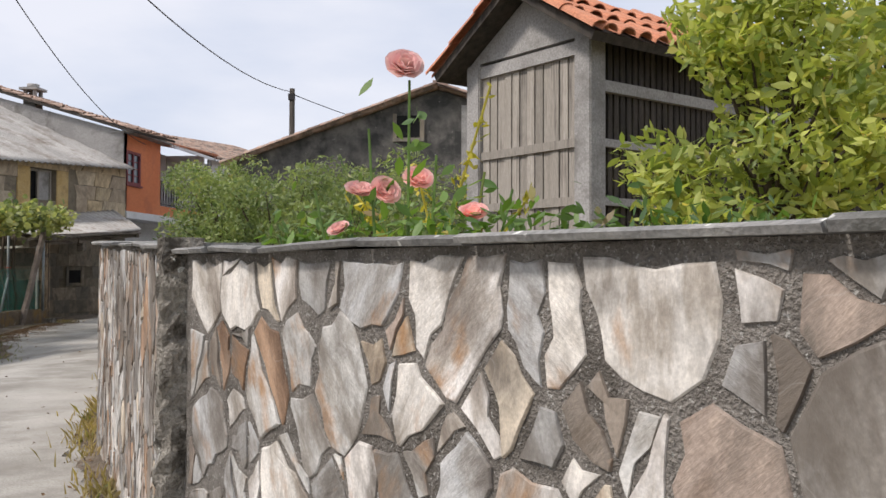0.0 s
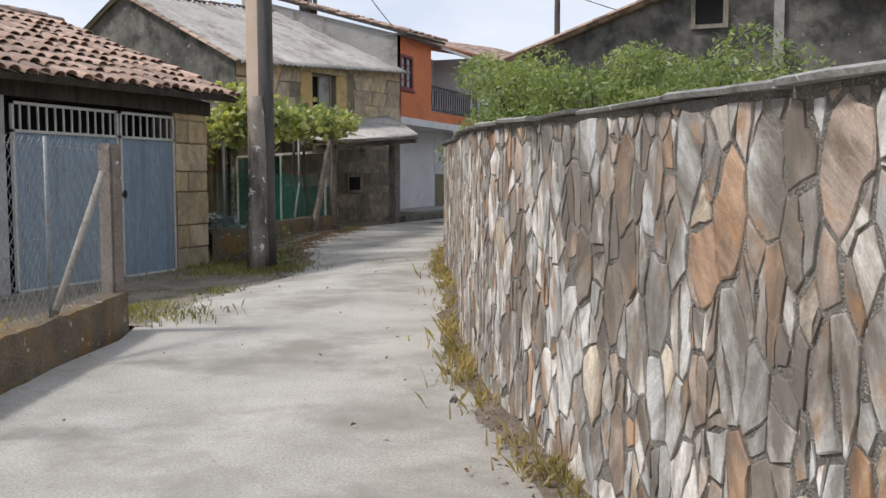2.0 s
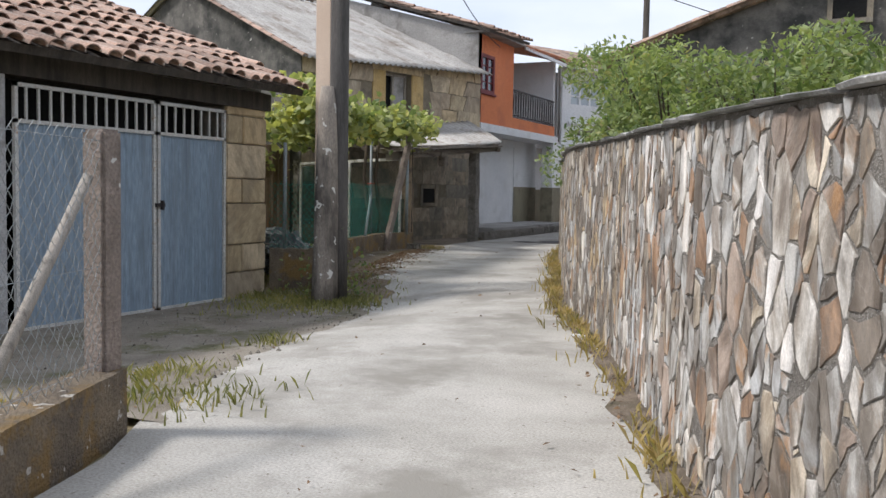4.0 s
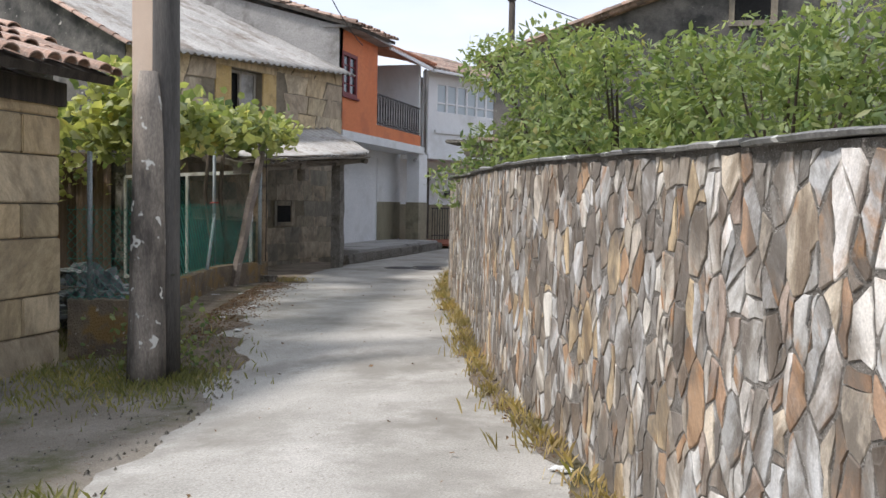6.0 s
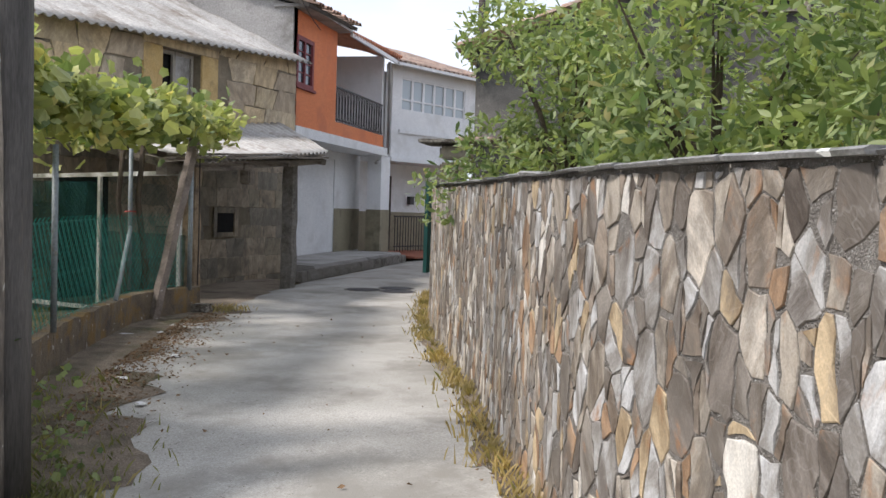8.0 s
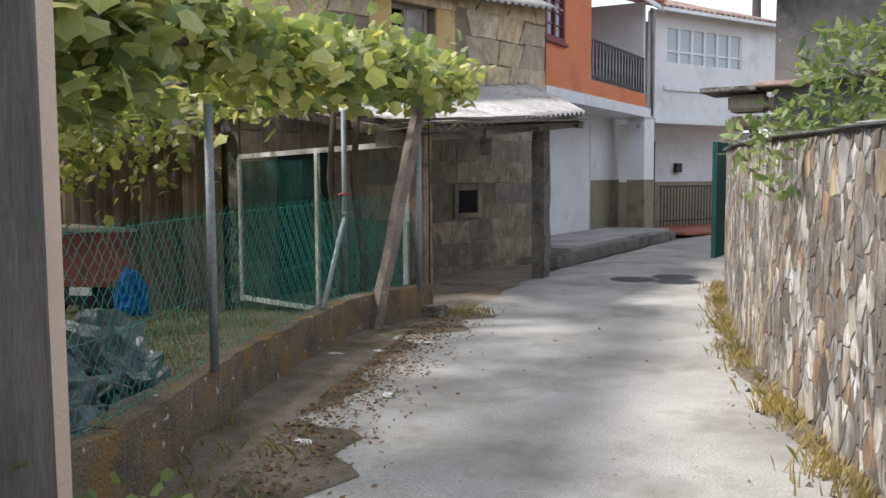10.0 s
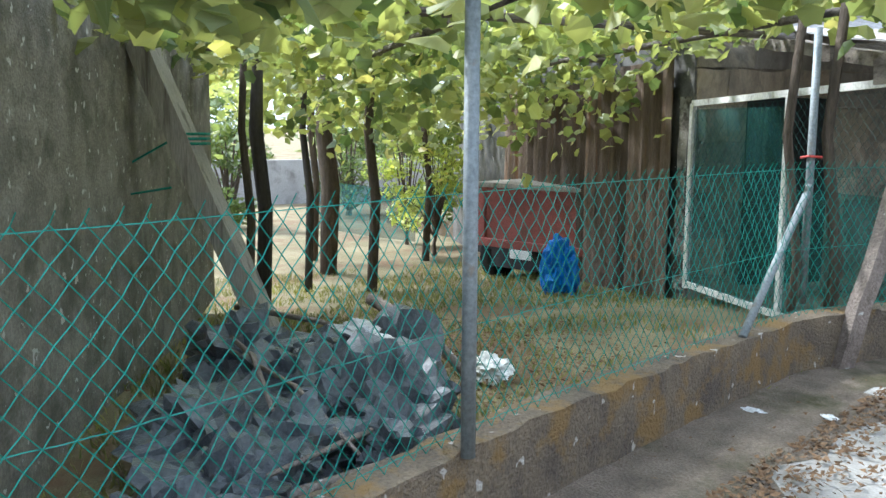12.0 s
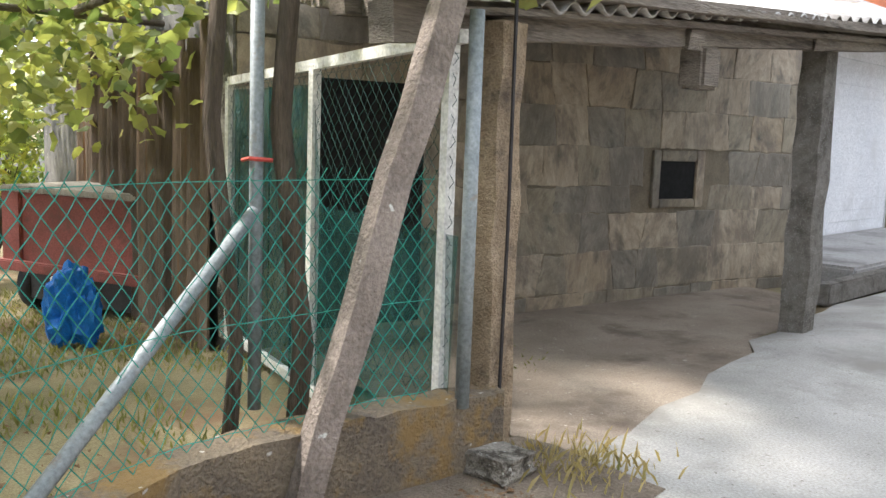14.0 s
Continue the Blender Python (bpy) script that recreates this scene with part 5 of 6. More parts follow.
def crumpled(name, centre, size, mat, seed, label, category, rough=0.35, flat=0.0):
    """A crumpled bag or sheet as one closed, folded mesh."""
    bm = bmesh.new()
    bmesh.ops.create_icosphere(bm, subdivisions=4, radius=1.0)
    cx, cy, cz = centre
    for v in bm.verts:
        n = noise.noise(v.co * 1.6 + Vector((seed * 3.1, 0, 0))) + 0.5 * noise.noise(v.co * 4.0 + Vector((0, seed * 2.3, 0))) + 0.45 * (0.4 - 2 * abs(noise.noise(v.co * 3.1 + Vector((seed, 0, 0))))) + 0.2 * (0.3 - abs(noise.noise(v.co * 8 + Vector((0, 0, seed)))))
        k = 1 + rough * n
        c = Vector((v.co.x * size[0] * k, v.co.y * size[1] * k, max(v.co.z, -0.7) * size[2] * k))
        v.co = Vector((cx, cy, cz)) + c
    return tagged(part(name, bm, mat), label, category)


crumpled("rubbish_bag", (-15.7, 22.0, -0.07), (0.18, 0.2, 0.36), BLUE_PLASTIC, 3, "crumpled blue plastic rubbish bag on the lawn", "bag", 0.4)
crumpled("feed_bag", (-12.5, 19.15, -0.05), (0.16, 0.11, 0.08), WHITE_PLASTIC, 5, "small crumpled white bag on the lawn", "bag", 0.6)
for i, (x, y, sx, sy, sz) in enumerate(((-12.0, 18.25, 0.42, 0.24, 0.30), (-11.45, 18.05, 0.3, 0.3, 0.26), (-12.9, 17.75, 0.45, 0.3, 0.22), (-11.75, 17.95, 0.34, 0.28, 0.26), (-11.35, 17.5, 0.3, 0.32, 0.18), (-12.15, 17.85, 0.35, 0.3, 0.2), (-10.95, 17.15, 0.3, 0.28, 0.22), (-11.6, 17.3, 0.4, 0.3, 0.2), (-11.15, 17.95, 0.22, 0.2, 0.16), (-12.5, 18.1, 0.3, 0.22, 0.14), (-10.6, 16.9, 0.28, 0.3, 0.2))):
    crumpled("plastic_sheet", (x, y, 0.08), (sx, sy, sz), BLACK_PLASTIC, 10 + i, "heap of crumpled black plastic sheeting", "sheeting", 0.75)
crumpled("silver_sheet", (-11.85, 18.08, 0.40), (0.26, 0.09, 0.05), SILVER_PLASTIC, 30, "torn silver plastic lying on black sheeting", "sheeting", 0.6)
crumpled("cup", (-10.75, 17.75, 0.05), (0.06, 0.06, 0.06), TURQUOISE, 31, "crushed turquoise plastic cup", "rubbish", 0.5)
crumpled("paper_scrap", (-10.82, 17.92, 0.03), (0.07, 0.06, 0.03), WHITE_PLASTIC, 32, "scrap of white paper", "rubbish", 0.6)
for i, (a, b, r) in enumerate((((-10.55, 16.95, 0.2), (-11.05, 18.65, 0.16), 0.022), ((-13.6, 17.9, 0.25), (-11.9, 18.3, 0.30), 0.02), ((-12.9, 18.55, 0.38), (-12.25, 18.9, -0.02), 0.04), ((-13.2, 17.7, 0.2), (-11.2, 17.4, 0.32), 0.016), ((-12.6, 17.6, 0.22), (-10.8, 17.6, 0.24), 0.014), ((-11.9, 18.5, 0.0), (-10.6, 17.2, 0.3), 0.015))):
    st = thing("stick", "bare cut branch lying on the rubbish heap", "branch", "branches on the heap")
    mid = (Vector(a) + Vector(b)) / 2 + Vector((0.03, 0.05, 0.03))
    part("branch", tube(bmesh.new(), [a, mid, b], [r, r * 0.9, r * 0.6], 7, 0.12, i), LEAN_WOOD, st)
for i, (x, y, s) in enumerate(((-9.75, 17.82, 0.05), (-10.99, 19.83, 0.07), (-10.75, 20.1, 0.04), (-2.36, 7.2, 0.06), (-5.32, 13.44, 0.05), (-10.6, 20.6, 0.05), (-5.0, 12.9, 0.04), (-9.9, 18.9, 0.05), (-11.5, 20.9, 0.04), (-9.2, 17.2, 0.04))):
    crumpled("paper_scrap", (x, y, ground_z(x, y) + 0.015), (s, s * 0.7, 0.012), WHITE_PLASTIC, 50 + i, "scrap of pale litter on the lane edge", "litter", 0.5)

# ---- vine arbour ----
VINE = [(-9.95, 16.5), (-11.15, 22.2), (-12.6, 22.5), (-19.5, 23.4), (-19.5, 18.6), (-13.5, 17.1)]


def in_vine(x, y):
    r = False
    for (x0, y0), (x1, y1) in zip(VINE, VINE[1:] + VINE[:1]):
        if (y0 > y) != (y1 > y) and x < (x1 - x0) * (y - y0) / (y1 - y0) + x0:
            r = not r
    return r


arbour = thing("vine_arbour", "grape-vine arbour on rough stakes over the yard", "vine")
rnd = random.Random(77)
leaves = []
while len(leaves) < 6800:
    x, y = rnd.uniform(-20, -9.7), rnd.uniform(16, 24)
    if not in_vine(x + rnd.gauss(0, 0.15), y + rnd.gauss(0, 0.15)):
        continue
    edge = -9.95 - (y - 16.5) * 0.21 - x
    gap = noise.noise((x * 0.9, y * 0.9, 2))
    if gap < (-0.12 if edge < 2.5 else -0.38):
        continue
    z = 2.20 + 0.05 * (y - 19) + 0.16 * noise.noise((x * 0.8, y * 0.8, 5)) + rnd.gauss(0, 0.10)
    if edge < 0.7:
        z += 0.05 - abs(rnd.gauss(0, 0.16)) + 0.1 * rnd.random()
    leaves.append((x, y, z))
for _ in range(1900):
    y = rnd.uniform(16.4, 22.6)
    leaves.append((-10.1 - (y - 16.5) * 0.21 + rnd.gauss(0, 0.16), y, 2.28 + 0.04 * (y - 19) + rnd.gauss(0, 0.13) + 0.12 * noise.noise((y * 1.7, 0, 3))))
for _ in range(350):
    leaves.append((rnd.gauss(-10.5, 0.22), rnd.gauss(17.0, 0.25), rnd.uniform(1.7, 2.75)))
for _ in range(2800):
    x = rnd.uniform(-22.5, -14.5)
    leaves.append((x, 18.9 + rnd.uniform(0, 4.6) + 0.1 * (-14.5 - x), 2.1 - abs(rnd.gauss(0, 0.36)) + 0.2 * noise.noise((x, 0, 9))))
leaf_cloud("canopy", leaves, 0.135, VINE_LEAF, 78, True, 0.25, arbour)["kind"] = "stuff"
for i, (x, y, z1, w, mat) in enumerate(((-17.6, 20.6, 2.2, 0.1, BARK), (-16.4, 18.9, 2.2, 0.12, DARK_WOOD), (-16.0, 18.65, 2.2, 0.07, BARK), (-19.9, 20.9, 2.2, 0.22, BARK), (-21.3, 21.2, 2.2, 0.1, BARK), (-18.2, 20.0, 2.2, 0.08, DARK_WOOD), (-11.62, 21.1, 2.3, 0.07, BARK), (-11.75, 20.9, 2.3, 0.06, BARK), (-20.5, 22.8, 2.2, 0.1, BARK))):
    part("vine_stem", tube(bmesh.new(), [(x, y, ground_z(x, y) - 0.1), (x + 0.05, y + 0.03, 0.6), (x - 0.04, y - 0.02, 1.4), (x + 0.03, y, z1)], [w * 0.62, w * 0.55, w * 0.5, w * 0.45], 8, 0.2, i), mat, arbour)
for i, (a, b) in enumerate((((-10.1, 16.7, 2.12), (-11.5, 22.4, 2.28)), ((-12.6, 17.4, 2.08), (-13.2, 22.5, 2.2)), ((-15.5, 18.2, 2.08), (-16, 22.9, 2.2)), ((-10.4, 18.6, 2.1), (-19, 20.5, 2.1)), ((-11.2, 21.2, 2.18), (-19, 22.5, 2.1)))):
    part("arbour_rail", tube(bmesh.new(), [a, b], 0.03, 6, 0.15, i), BEAM_WOOD, arbour)
plank = thing("slanting_post", "pale slanting timber prop tied with green rope", "post")
part("prop", beam(bmesh.new(), (-13.35, 18.12, -0.12), (-13.85, 17.25, 2.35), 0.24, 0.13, 0.008, 8, 5), SILVER_WOOD, plank)
bm = bmesh.new()
for k in range(3):
    tube(bm, [(-13.63 + 0.13 * math.cos(a), 17.66 + 0.10 * math.sin(a), 1.38 - 0.03 * k) for a in [i * math.pi / 6 for i in range(13)]], 0.009, 5)
tube(bm, [(-13.6, 17.55, 1.36), (-13.75, 17.3, 1.2), (-13.7, 17.25, 1.0), (-13.55, 17.5, 1.05)], 0.008, 5)
part("rope", bm, GREEN_WIRE, plank, "loops of green rope")

# ivy sprigs on the pole foot
ivy = thing("ivy", "dark ivy sprigs climbing the foot of the pole", "ivy")
leaf_cloud("sprig_mass", [(PX + 0.12 + rnd.gauss(0, 0.24), PY - 0.05 + rnd.gauss(0, 0.2), abs(rnd.gauss(0, 0.3)) - 0.15) for _ in range(260)], 0.05, BUSH_LEAF, 91, True, 0.3, ivy)["kind"] = "stuff"

# ---- distance seen under the arbour ----
tagged(part("yard_kerb", boxes((-26, -19.8, 24.6, 24.8, -0.8, -0.4)), MOSSY), "low dark kerb at the back of the yard", "kerb", kind="structure")
bg = thing("green_netting", "sagging green garden netting beyond the yard", "netting")
part("net", mesh_from("net", [(-25 + i * 0.35, 22.6 + 0.1 * i + 0.05 * math.sin(i), z) for z in (-0.6, 0.35) for i in range(9)], [(i, i + 1, 10 + i, 9 + i) for i in range(8)], NETTING), NETTING, bg)
tagged(part("far_wall", boxes((-32, -31.7, 10, 34, -0.8, 0.55), (-31.9, -31.5, 20.5, 21.3, 0.55, 0.95))  , GREY_RENDER), "pale low garden wall beyond the yard", "wall", kind="structure")
for i, (u, o, h) in enumerate(((-0.9, -6.4, 2.1), (-1.0, -8.0, 2.2))):
    q = hp(u, o, 0)
    tree("garden_bush", "sunlit yellow-green bush at the end of the slab wall", (q.x, q.y, -0.63), h, 0.75, LIME_LEAF, 0.11, 2400, 260 + i, "bush", 0.03, 26, 0.12)
for i in range(17):
    x, y, h, r = ((-23.5, 25.2, 1.9, 0.9), (-26.5, 21.2, 1.8, 0.8), (-28, 24.5, 2.2, 1.2))[i] if i < 3 else (-34 - (i % 3) * 1.6, 8.5 + (i - 3) * 2.0, 2.9 + 0.5 * (i * 7 % 3), 1.7)
    tree("garden_tree", "sunlit leafy garden tree beyond the yard", (x, y, -0.65), h, r, WOODS, 0.24 if i > 2 else 0.15, 2000, 200 + i, trunk=0.07, low=0.05, clumps=22)


# ---- orange house ----
oh = thing("orange_house", "two-storey orange house with balcony and white ground floor", "house")
OX = -13.05
part("upper_wall", boxes((OX - 0.25, OX, 29.0, 29.15, 3.05, 5.5), (OX - 0.25, OX, 30.12, 31.62, 3.05, 5.55), (OX - 0.25, OX, 29.15, 30.12, 3.05, 3.9), (OX - 0.25, OX, 29.15, 30.12, 4.95, 5.5), (OX - 0.25, OX, 31.62, 35.55, 3.05, 3.38)), ORANGE, oh)
part("floor_band", boxes((OX - 3.0, OX + 0.10, 29.0, 35.75, 2.82, 3.04)), WHITE, oh, "white slab edge")
part("core", boxes((-20, OX - 1.6, 29.0, 36.0, -0.2, 5.5), (OX - 1.6, OX - 0.26, 31.4, 31.6, 3.05, 5.5)), GREY_RENDER, oh)
part("recess_wall", boxes((OX - 1.62, OX - 1.55, 31.6, 35.9, 3.05, 5.6), (OX - 1.55, OX - 0.1, 35.62, 35.8, 3.05, 5.6)), WHITE, oh)
ow = part("window", boxes((OX - 0.06, OX + 0.02, 29.15, 29.24, 3.9, 4.95), (OX - 0.06, OX + 0.02, 30.03, 30.12, 3.9, 4.95), (OX - 0.06, OX + 0.02, 29.24, 30.03, 4.86, 4.95), (OX - 0.06, OX + 0.02, 29.24, 30.03, 3.9, 3.98), (OX - 0.05, OX + 0.01, 29.6, 29.67, 3.98, 4.86)), WINE, oh, "wine-red framed window")
for y0, y1 in ((29.24, 29.6), (29.67, 30.03)):
    part("pane", boxes((OX - 0.04, OX - 0.03, y0, y1, 3.98, 4.86)), GLASS, ow)
for zb in (4.2, 4.42, 4.64):
    part("window_bar", boxes((OX - 0.03, OX - 0.01, 29.24, 30.03, zb - 0.012, zb + 0.012)), WINE, ow)
part("window_sill", boxes((OX - 0.05, OX + 0.06, 29.08, 30.2, 3.84, 3.9), bevel=0.01), WINE, ow)
rail = part("balcony_rail", boxes((OX - 0.06, OX - 0.02, 31.62, 35.55, 4.20, 4.24), (OX - 0.06, OX - 0.02, 31.62, 35.55, 3.44, 3.47)), DARK_METAL, oh, "dark wrought-iron balcony railing")
for i in range(36):
    y = 31.7 + i * 0.108
    part("baluster", tube(bmesh.new(), [(OX - 0.04, y, 3.38), (OX - 0.04, y + 0.03 * (-1) ** i, 3.82), (OX - 0.04, y, 4.22)], 0.012, 5), DARK_METAL, rail)
part("ground_wall", boxes((OX - 1.9, OX - 0.9, 29.0, 29.2, 0.1, 2.82), (OX - 0.95, OX - 0.8, 29.2, 31.5, 0.1, 2.82), (OX - 0.95, OX - 0.8, 33.9, 36.0, 0.1, 2.82), (OX - 0.95, OX - 0.8, 31.5, 33.9, 2.6, 2.82)), WHITE, oh)
door = part("garage_door", boxes((OX - 0.9, OX - 0.83, 31.5, 33.9, 0.16, 2.6)), WHITE, oh, "white roller garage door")
for i in range(15):
    part("door_slat", boxes((OX - 0.83, OX - 0.822, 31.52, 33.88, 0.19 + i * 0.159, 0.19 + i * 0.159 + 0.147)), WHITE, door)
part("dado", boxes((OX - 0.8, OX - 0.785, 33.9, 36.0, 0.16, 1.32)), OLIVE, oh, "olive painted dado")
part("pillar", boxes((OX - 0.35, OX + 0.05, 35.3, 36.15, 1.32, 2.82)), WHITE, oh)
part("pillar_dado", boxes((OX - 0.36, OX + 0.06, 35.29, 36.16, 0.1, 1.32)), OLIVE, oh)
part("platform", boxes((-14.0, -12.32, 28.6, 35.2, -0.1, 0.17), bevel=0.03), GREY_RENDER, oh, "raised concrete threshold")
part("platform_kerb", boxes((-12.34, -12.18, 27.6, 35.2, -0.1, 0.11), bevel=0.02), MORTAR, oh)
part("downpipe", tube(bmesh.new(), [(OX + 0.08, 35.7, 5.45), (OX + 0.1, 35.7, 5.2), (OX + 0.1, 35.7, 2.9), (OX - 0.05, 35.45, 2.7), (OX - 0.05, 35.1, 2.6)], 0.045, 8), GREY_RENDER, oh)
part("eave", boxes((OX - 0.4, OX + 0.35, 28.9, 31.7, 5.46, 5.52)), GREY_RENDER, oh)
part("left_gable", mesh_from("left_gable", [(OX, 28.95, 3.0), (OX - 5.5, 28.95, 3.0), (OX - 5.5, 28.95, 7.0), (OX, 28.95, 5.5), (OX, 29.2, 3.0), (OX - 5.5, 29.2, 3.0), (OX - 5.5, 29.2, 7.0), (OX, 29.2, 5.5)], [(0, 1, 2, 3), (7, 6, 5, 4), (2, 6, 7, 3), (0, 3, 7, 4), (1, 5, 6, 2)], GREY_RENDER), GREY_RENDER, oh, "bare grey rendered side wall")
tile_roof(oh, (OX + 0.4, 28.8, 5.5), (OX + 0.4, 31.9, 5.62), (OX - 5.5, 31.9, 7.4), (OX - 5.5, 28.8, 7.28), TILE, 15, pitch=0.22, row=0.36, most=240, under=DARK_WOOD)
part("balcony_roof_tiles", corrugated("tiles", (OX + 0.3, 31.9, 5.5), (OX + 0.3, 36.2, 5.66), (OX - 4.5, 36.2, 6.6), (OX - 4.5, 31.9, 6.5), 0.22, 0.05, NEW_TILE).data, NEW_TILE, oh)
bpy.data.objects.remove(bpy.data.objects["tiles"])
part("fascia", boxes((OX + 0.22, OX + 0.28, 31.9, 36.2, 5.42, 5.52)), WHITE, oh)
ch = thing("chimney", "stubby concrete chimney with a flat cap", "chimney", at=(0, 0, 0))
CX, CY, CZ = -17.3, 31.0, 6.75
part("stack", boxes((CX - 0.22, CX + 0.22, CY - 0.22, CY + 0.22, CZ - 0.8, CZ + 0.25)), GREY_RENDER, ch)
for dx, dy in ((-0.17, -0.17), (0.17, -0.17), (-0.17, 0.17), (0.17, 0.17)):
    part("cap_leg", boxes((CX + dx - 0.05, CX + dx + 0.05, CY + dy - 0.05, CY + dy + 0.05, CZ + 0.25, CZ + 0.5)), GREY_RENDER, ch)
part("cap", boxes((CX - 0.32, CX + 0.32, CY - 0.32, CY + 0.32, CZ + 0.5, CZ + 0.58)), GREY_RENDER, ch)
part("pot", tube(bmesh.new(), [(CX, CY, CZ + 0.58), (CX, CY, CZ + 0.72)], 0.2, 10), GREY_RENDER, ch)

# ---- white house with the glazed gallery ----
wh = thing("white_house", "white house with glazed upper gallery and porch", "house")
UA, UB = Vector((-13.0, 36.15, 0)), Vector((-11.28, 39.66, 0))
UD = (UB - UA).normalized()
UN = Vector((UD.y, -UD.x, 0))
UL = (UB - UA).length


def ubox(u0, u1, o0, o1, z0, z1):
    bm = boxes((u0, u1, o0, o1, z0, z1))
    for v in bm.verts:
        v.co = UA + UD * v.co.x + UN * v.co.y + Vector((0, 0, v.co.z))
    return bm


def joined(*bms):
    out = bmesh.new()
    for b in bms:
        me = bpy.data.meshes.new("tmp")
        b.to_mesh(me)
        out.from_mesh(me)
        bpy.data.meshes.remove(me)
        b.free()
    return out


part("upper_wall", joined(ubox(0, 0.4, -0.25, 0, 2.85, 5.5), ubox(0.4, 3.4, -0.25, 0, 2.85, 4.2), ubox(0.4, 3.4, -0.25, 0, 5.15, 5.5), ubox(3.4, 5.2, -0.25, 0, 2.85, 5.5)), WHITE, wh)
part("core", ubox(0, 5.2, -6, -1.3, 0, 5.5), WHITE, wh)
part("sill_band", ubox(0.3, 3.6, 0, 0.06, 3.55, 3.65), WHITE, wh)
part("slab_edge", ubox(0, 5.2, -1.3, 0.05, 2.72, 2.85), WHITE, wh)
for i in range(6):
    u = 0.4 + i * 0.5
    w = part("gallery_window", joined(ubox(u, u + 0.05, -0.1, -0.02, 4.2, 5.15), ubox(u + 0.45, u + 0.5, -0.1, -0.02, 4.2, 5.15), ubox(u + 0.05, u + 0.45, -0.1, -0.02, 4.2, 4.25), ubox(u + 0.05, u + 0.45, -0.1, -0.02, 5.1, 5.15), ubox(u + 0.05, u + 0.45, -0.1, -0.02, 4.5, 4.55)), WHITE, wh)
    part("pane", ubox(u + 0.05, u + 0.45, -0.07, -0.06, 4.25, 5.1), PALE_GLASS, w)
part("porch_wall", ubox(0, 5.2, -1.3, -1.25, 0, 2.72), WHITE, wh)
part("porch_dado", ubox(0, 5.2, -1.25, -1.24, 0, 1.25), OLIVE, wh)
part("door", ubox(0.55, 1.4, -1.25, -1.2, 0.1, 2.35), DARK_WOOD, wh, "dark front door")
part("wall_lamp", ubox(2.2, 2.4, -1.25, -1.12, 1.5, 1.75), DARK_METAL, wh)
prail = part("porch_rail", joined(ubox(0.3, 5.0, -0.06, -0.02, 1.12, 1.16), ubox(0.3, 5.0, -0.06, -0.02, 0.25, 0.28)), DARK_METAL, wh, "dark iron porch railing")
for i in range(40):
    part("rail_bar", ubox(0.32 + i * 0.12, 0.338 + i * 0.12, -0.05, -0.03, 0.12, 1.12), DARK_METAL, prail)
part("porch_floor", ubox(-0.3, 5.4, -1.3, 1.3, 0.0, 0.06), RED_FLOOR, wh, "red tiled porch floor")
for a, b, c, d in ((0, 0, 0, 0),):
    q = [UA + UD * u + UN * o + Vector((0, 0, z)) for u, o, z in ((-0.2, 0.4, 5.5), (5.4, 0.4, 5.5), (5.4, -4.5, 7.0), (-0.2, -4.5, 7.0))]
    tl = corrugated("roof", *q, 0.22, 0.05, TILE, wh)
part("gutter", ubox(-0.2, 5.4, 0.33, 0.43, 5.40, 5.48), WHITE, wh)

# ---- manhole covers ----
for i, (x, y) in enumerate(((-10.43, 26.0), (-10.0, 26.55), (-9.82, 26.0))):
    mh = thing("manhole_cover", "round dark iron manhole cover set in the lane", "manhole cover", "manhole covers")
    part("lid", tube(bmesh.new(), [(x, y, -0.02), (x, y, 0.009)], 0.27, 22), DARK_METAL, mh)
    part("ring", tube(bmesh.new(), [(x, y, -0.02), (x, y, 0.005)], 0.32, 22), MORTAR, mh)

# ---- dark farmhouse behind the garden ----
dh = thing("dark_farmhouse", "dark weathered stone farmhouse with tiled gable roof", "house")
GYF = 27.0
part("gable", mesh_from("gable", [(-8.8, GYF, 0), (1.4, GYF, 0), (1.4, GYF, 4.7), (0.3, GYF, 5.1), (-3.0, GYF, 6.2), (-8.8, GYF, 4.25), (-8.8, GYF + 0.4, 0), (1.4, GYF + 0.4, 0), (1.4, GYF + 0.4, 4.7), (0.3, GYF + 0.4, 5.1), (-3.0, GYF + 0.4, 6.2), (-8.8, GYF + 0.4, 4.25)], [(0, 1, 2, 3, 4, 5), (11, 10, 9, 8, 7, 6)] + [(i, 6 + i, 6 + (i + 1) % 6, (i + 1) % 6) for i in range(6)], STAINED_RENDER), STAINED_RENDER, dh)
part("side_wall", boxes((-8.8, -8.4, GYF + 0.4, 36, 0, 4.25), (1.0, 1.4, GYF + 0.4, 36, 0, 4.7)), STAINED_RENDER, dh)
# black plate on the gable paints the dark of the window
part("window", boxes((-4.15, -3.5, GYF - 0.02, GYF - 0.01, 4.9, 5.5)), SHADE_BLACK, dh, "small attic window with its shade painted black")
part("window_frame", boxes((-4.25, -4.15, GYF - 0.05, GYF, 4.85, 5.55), (-3.5, -3.38, GYF - 0.05, GYF, 4.85, 5.55), (-4.25, -3.38, GYF - 0.06, GYF, 4.78, 4.88)), DARK_GRANITE, dh)
part("pilaster", boxes((-2.35, -2.12, GYF - 0.06, GYF, 3.5, 5.75)), GREY_RENDER, dh)
for (a, b, c, d), cnt in ((((-9.1, 36, 4.17), (-9.1, GYF - 0.3, 4.17), (-3.0, GYF - 0.3, 6.28), (-3.0, 36, 6.28)), 0), (((1.7, GYF - 0.3, 4.62), (1.7, 36, 4.62), (-3.0, 36, 6.28), (-3.0, GYF - 0.3, 6.28)), 0)):
    corrugated("tiled_slope", a, b, c, d, 0.22, 0.05, TILE, dh)
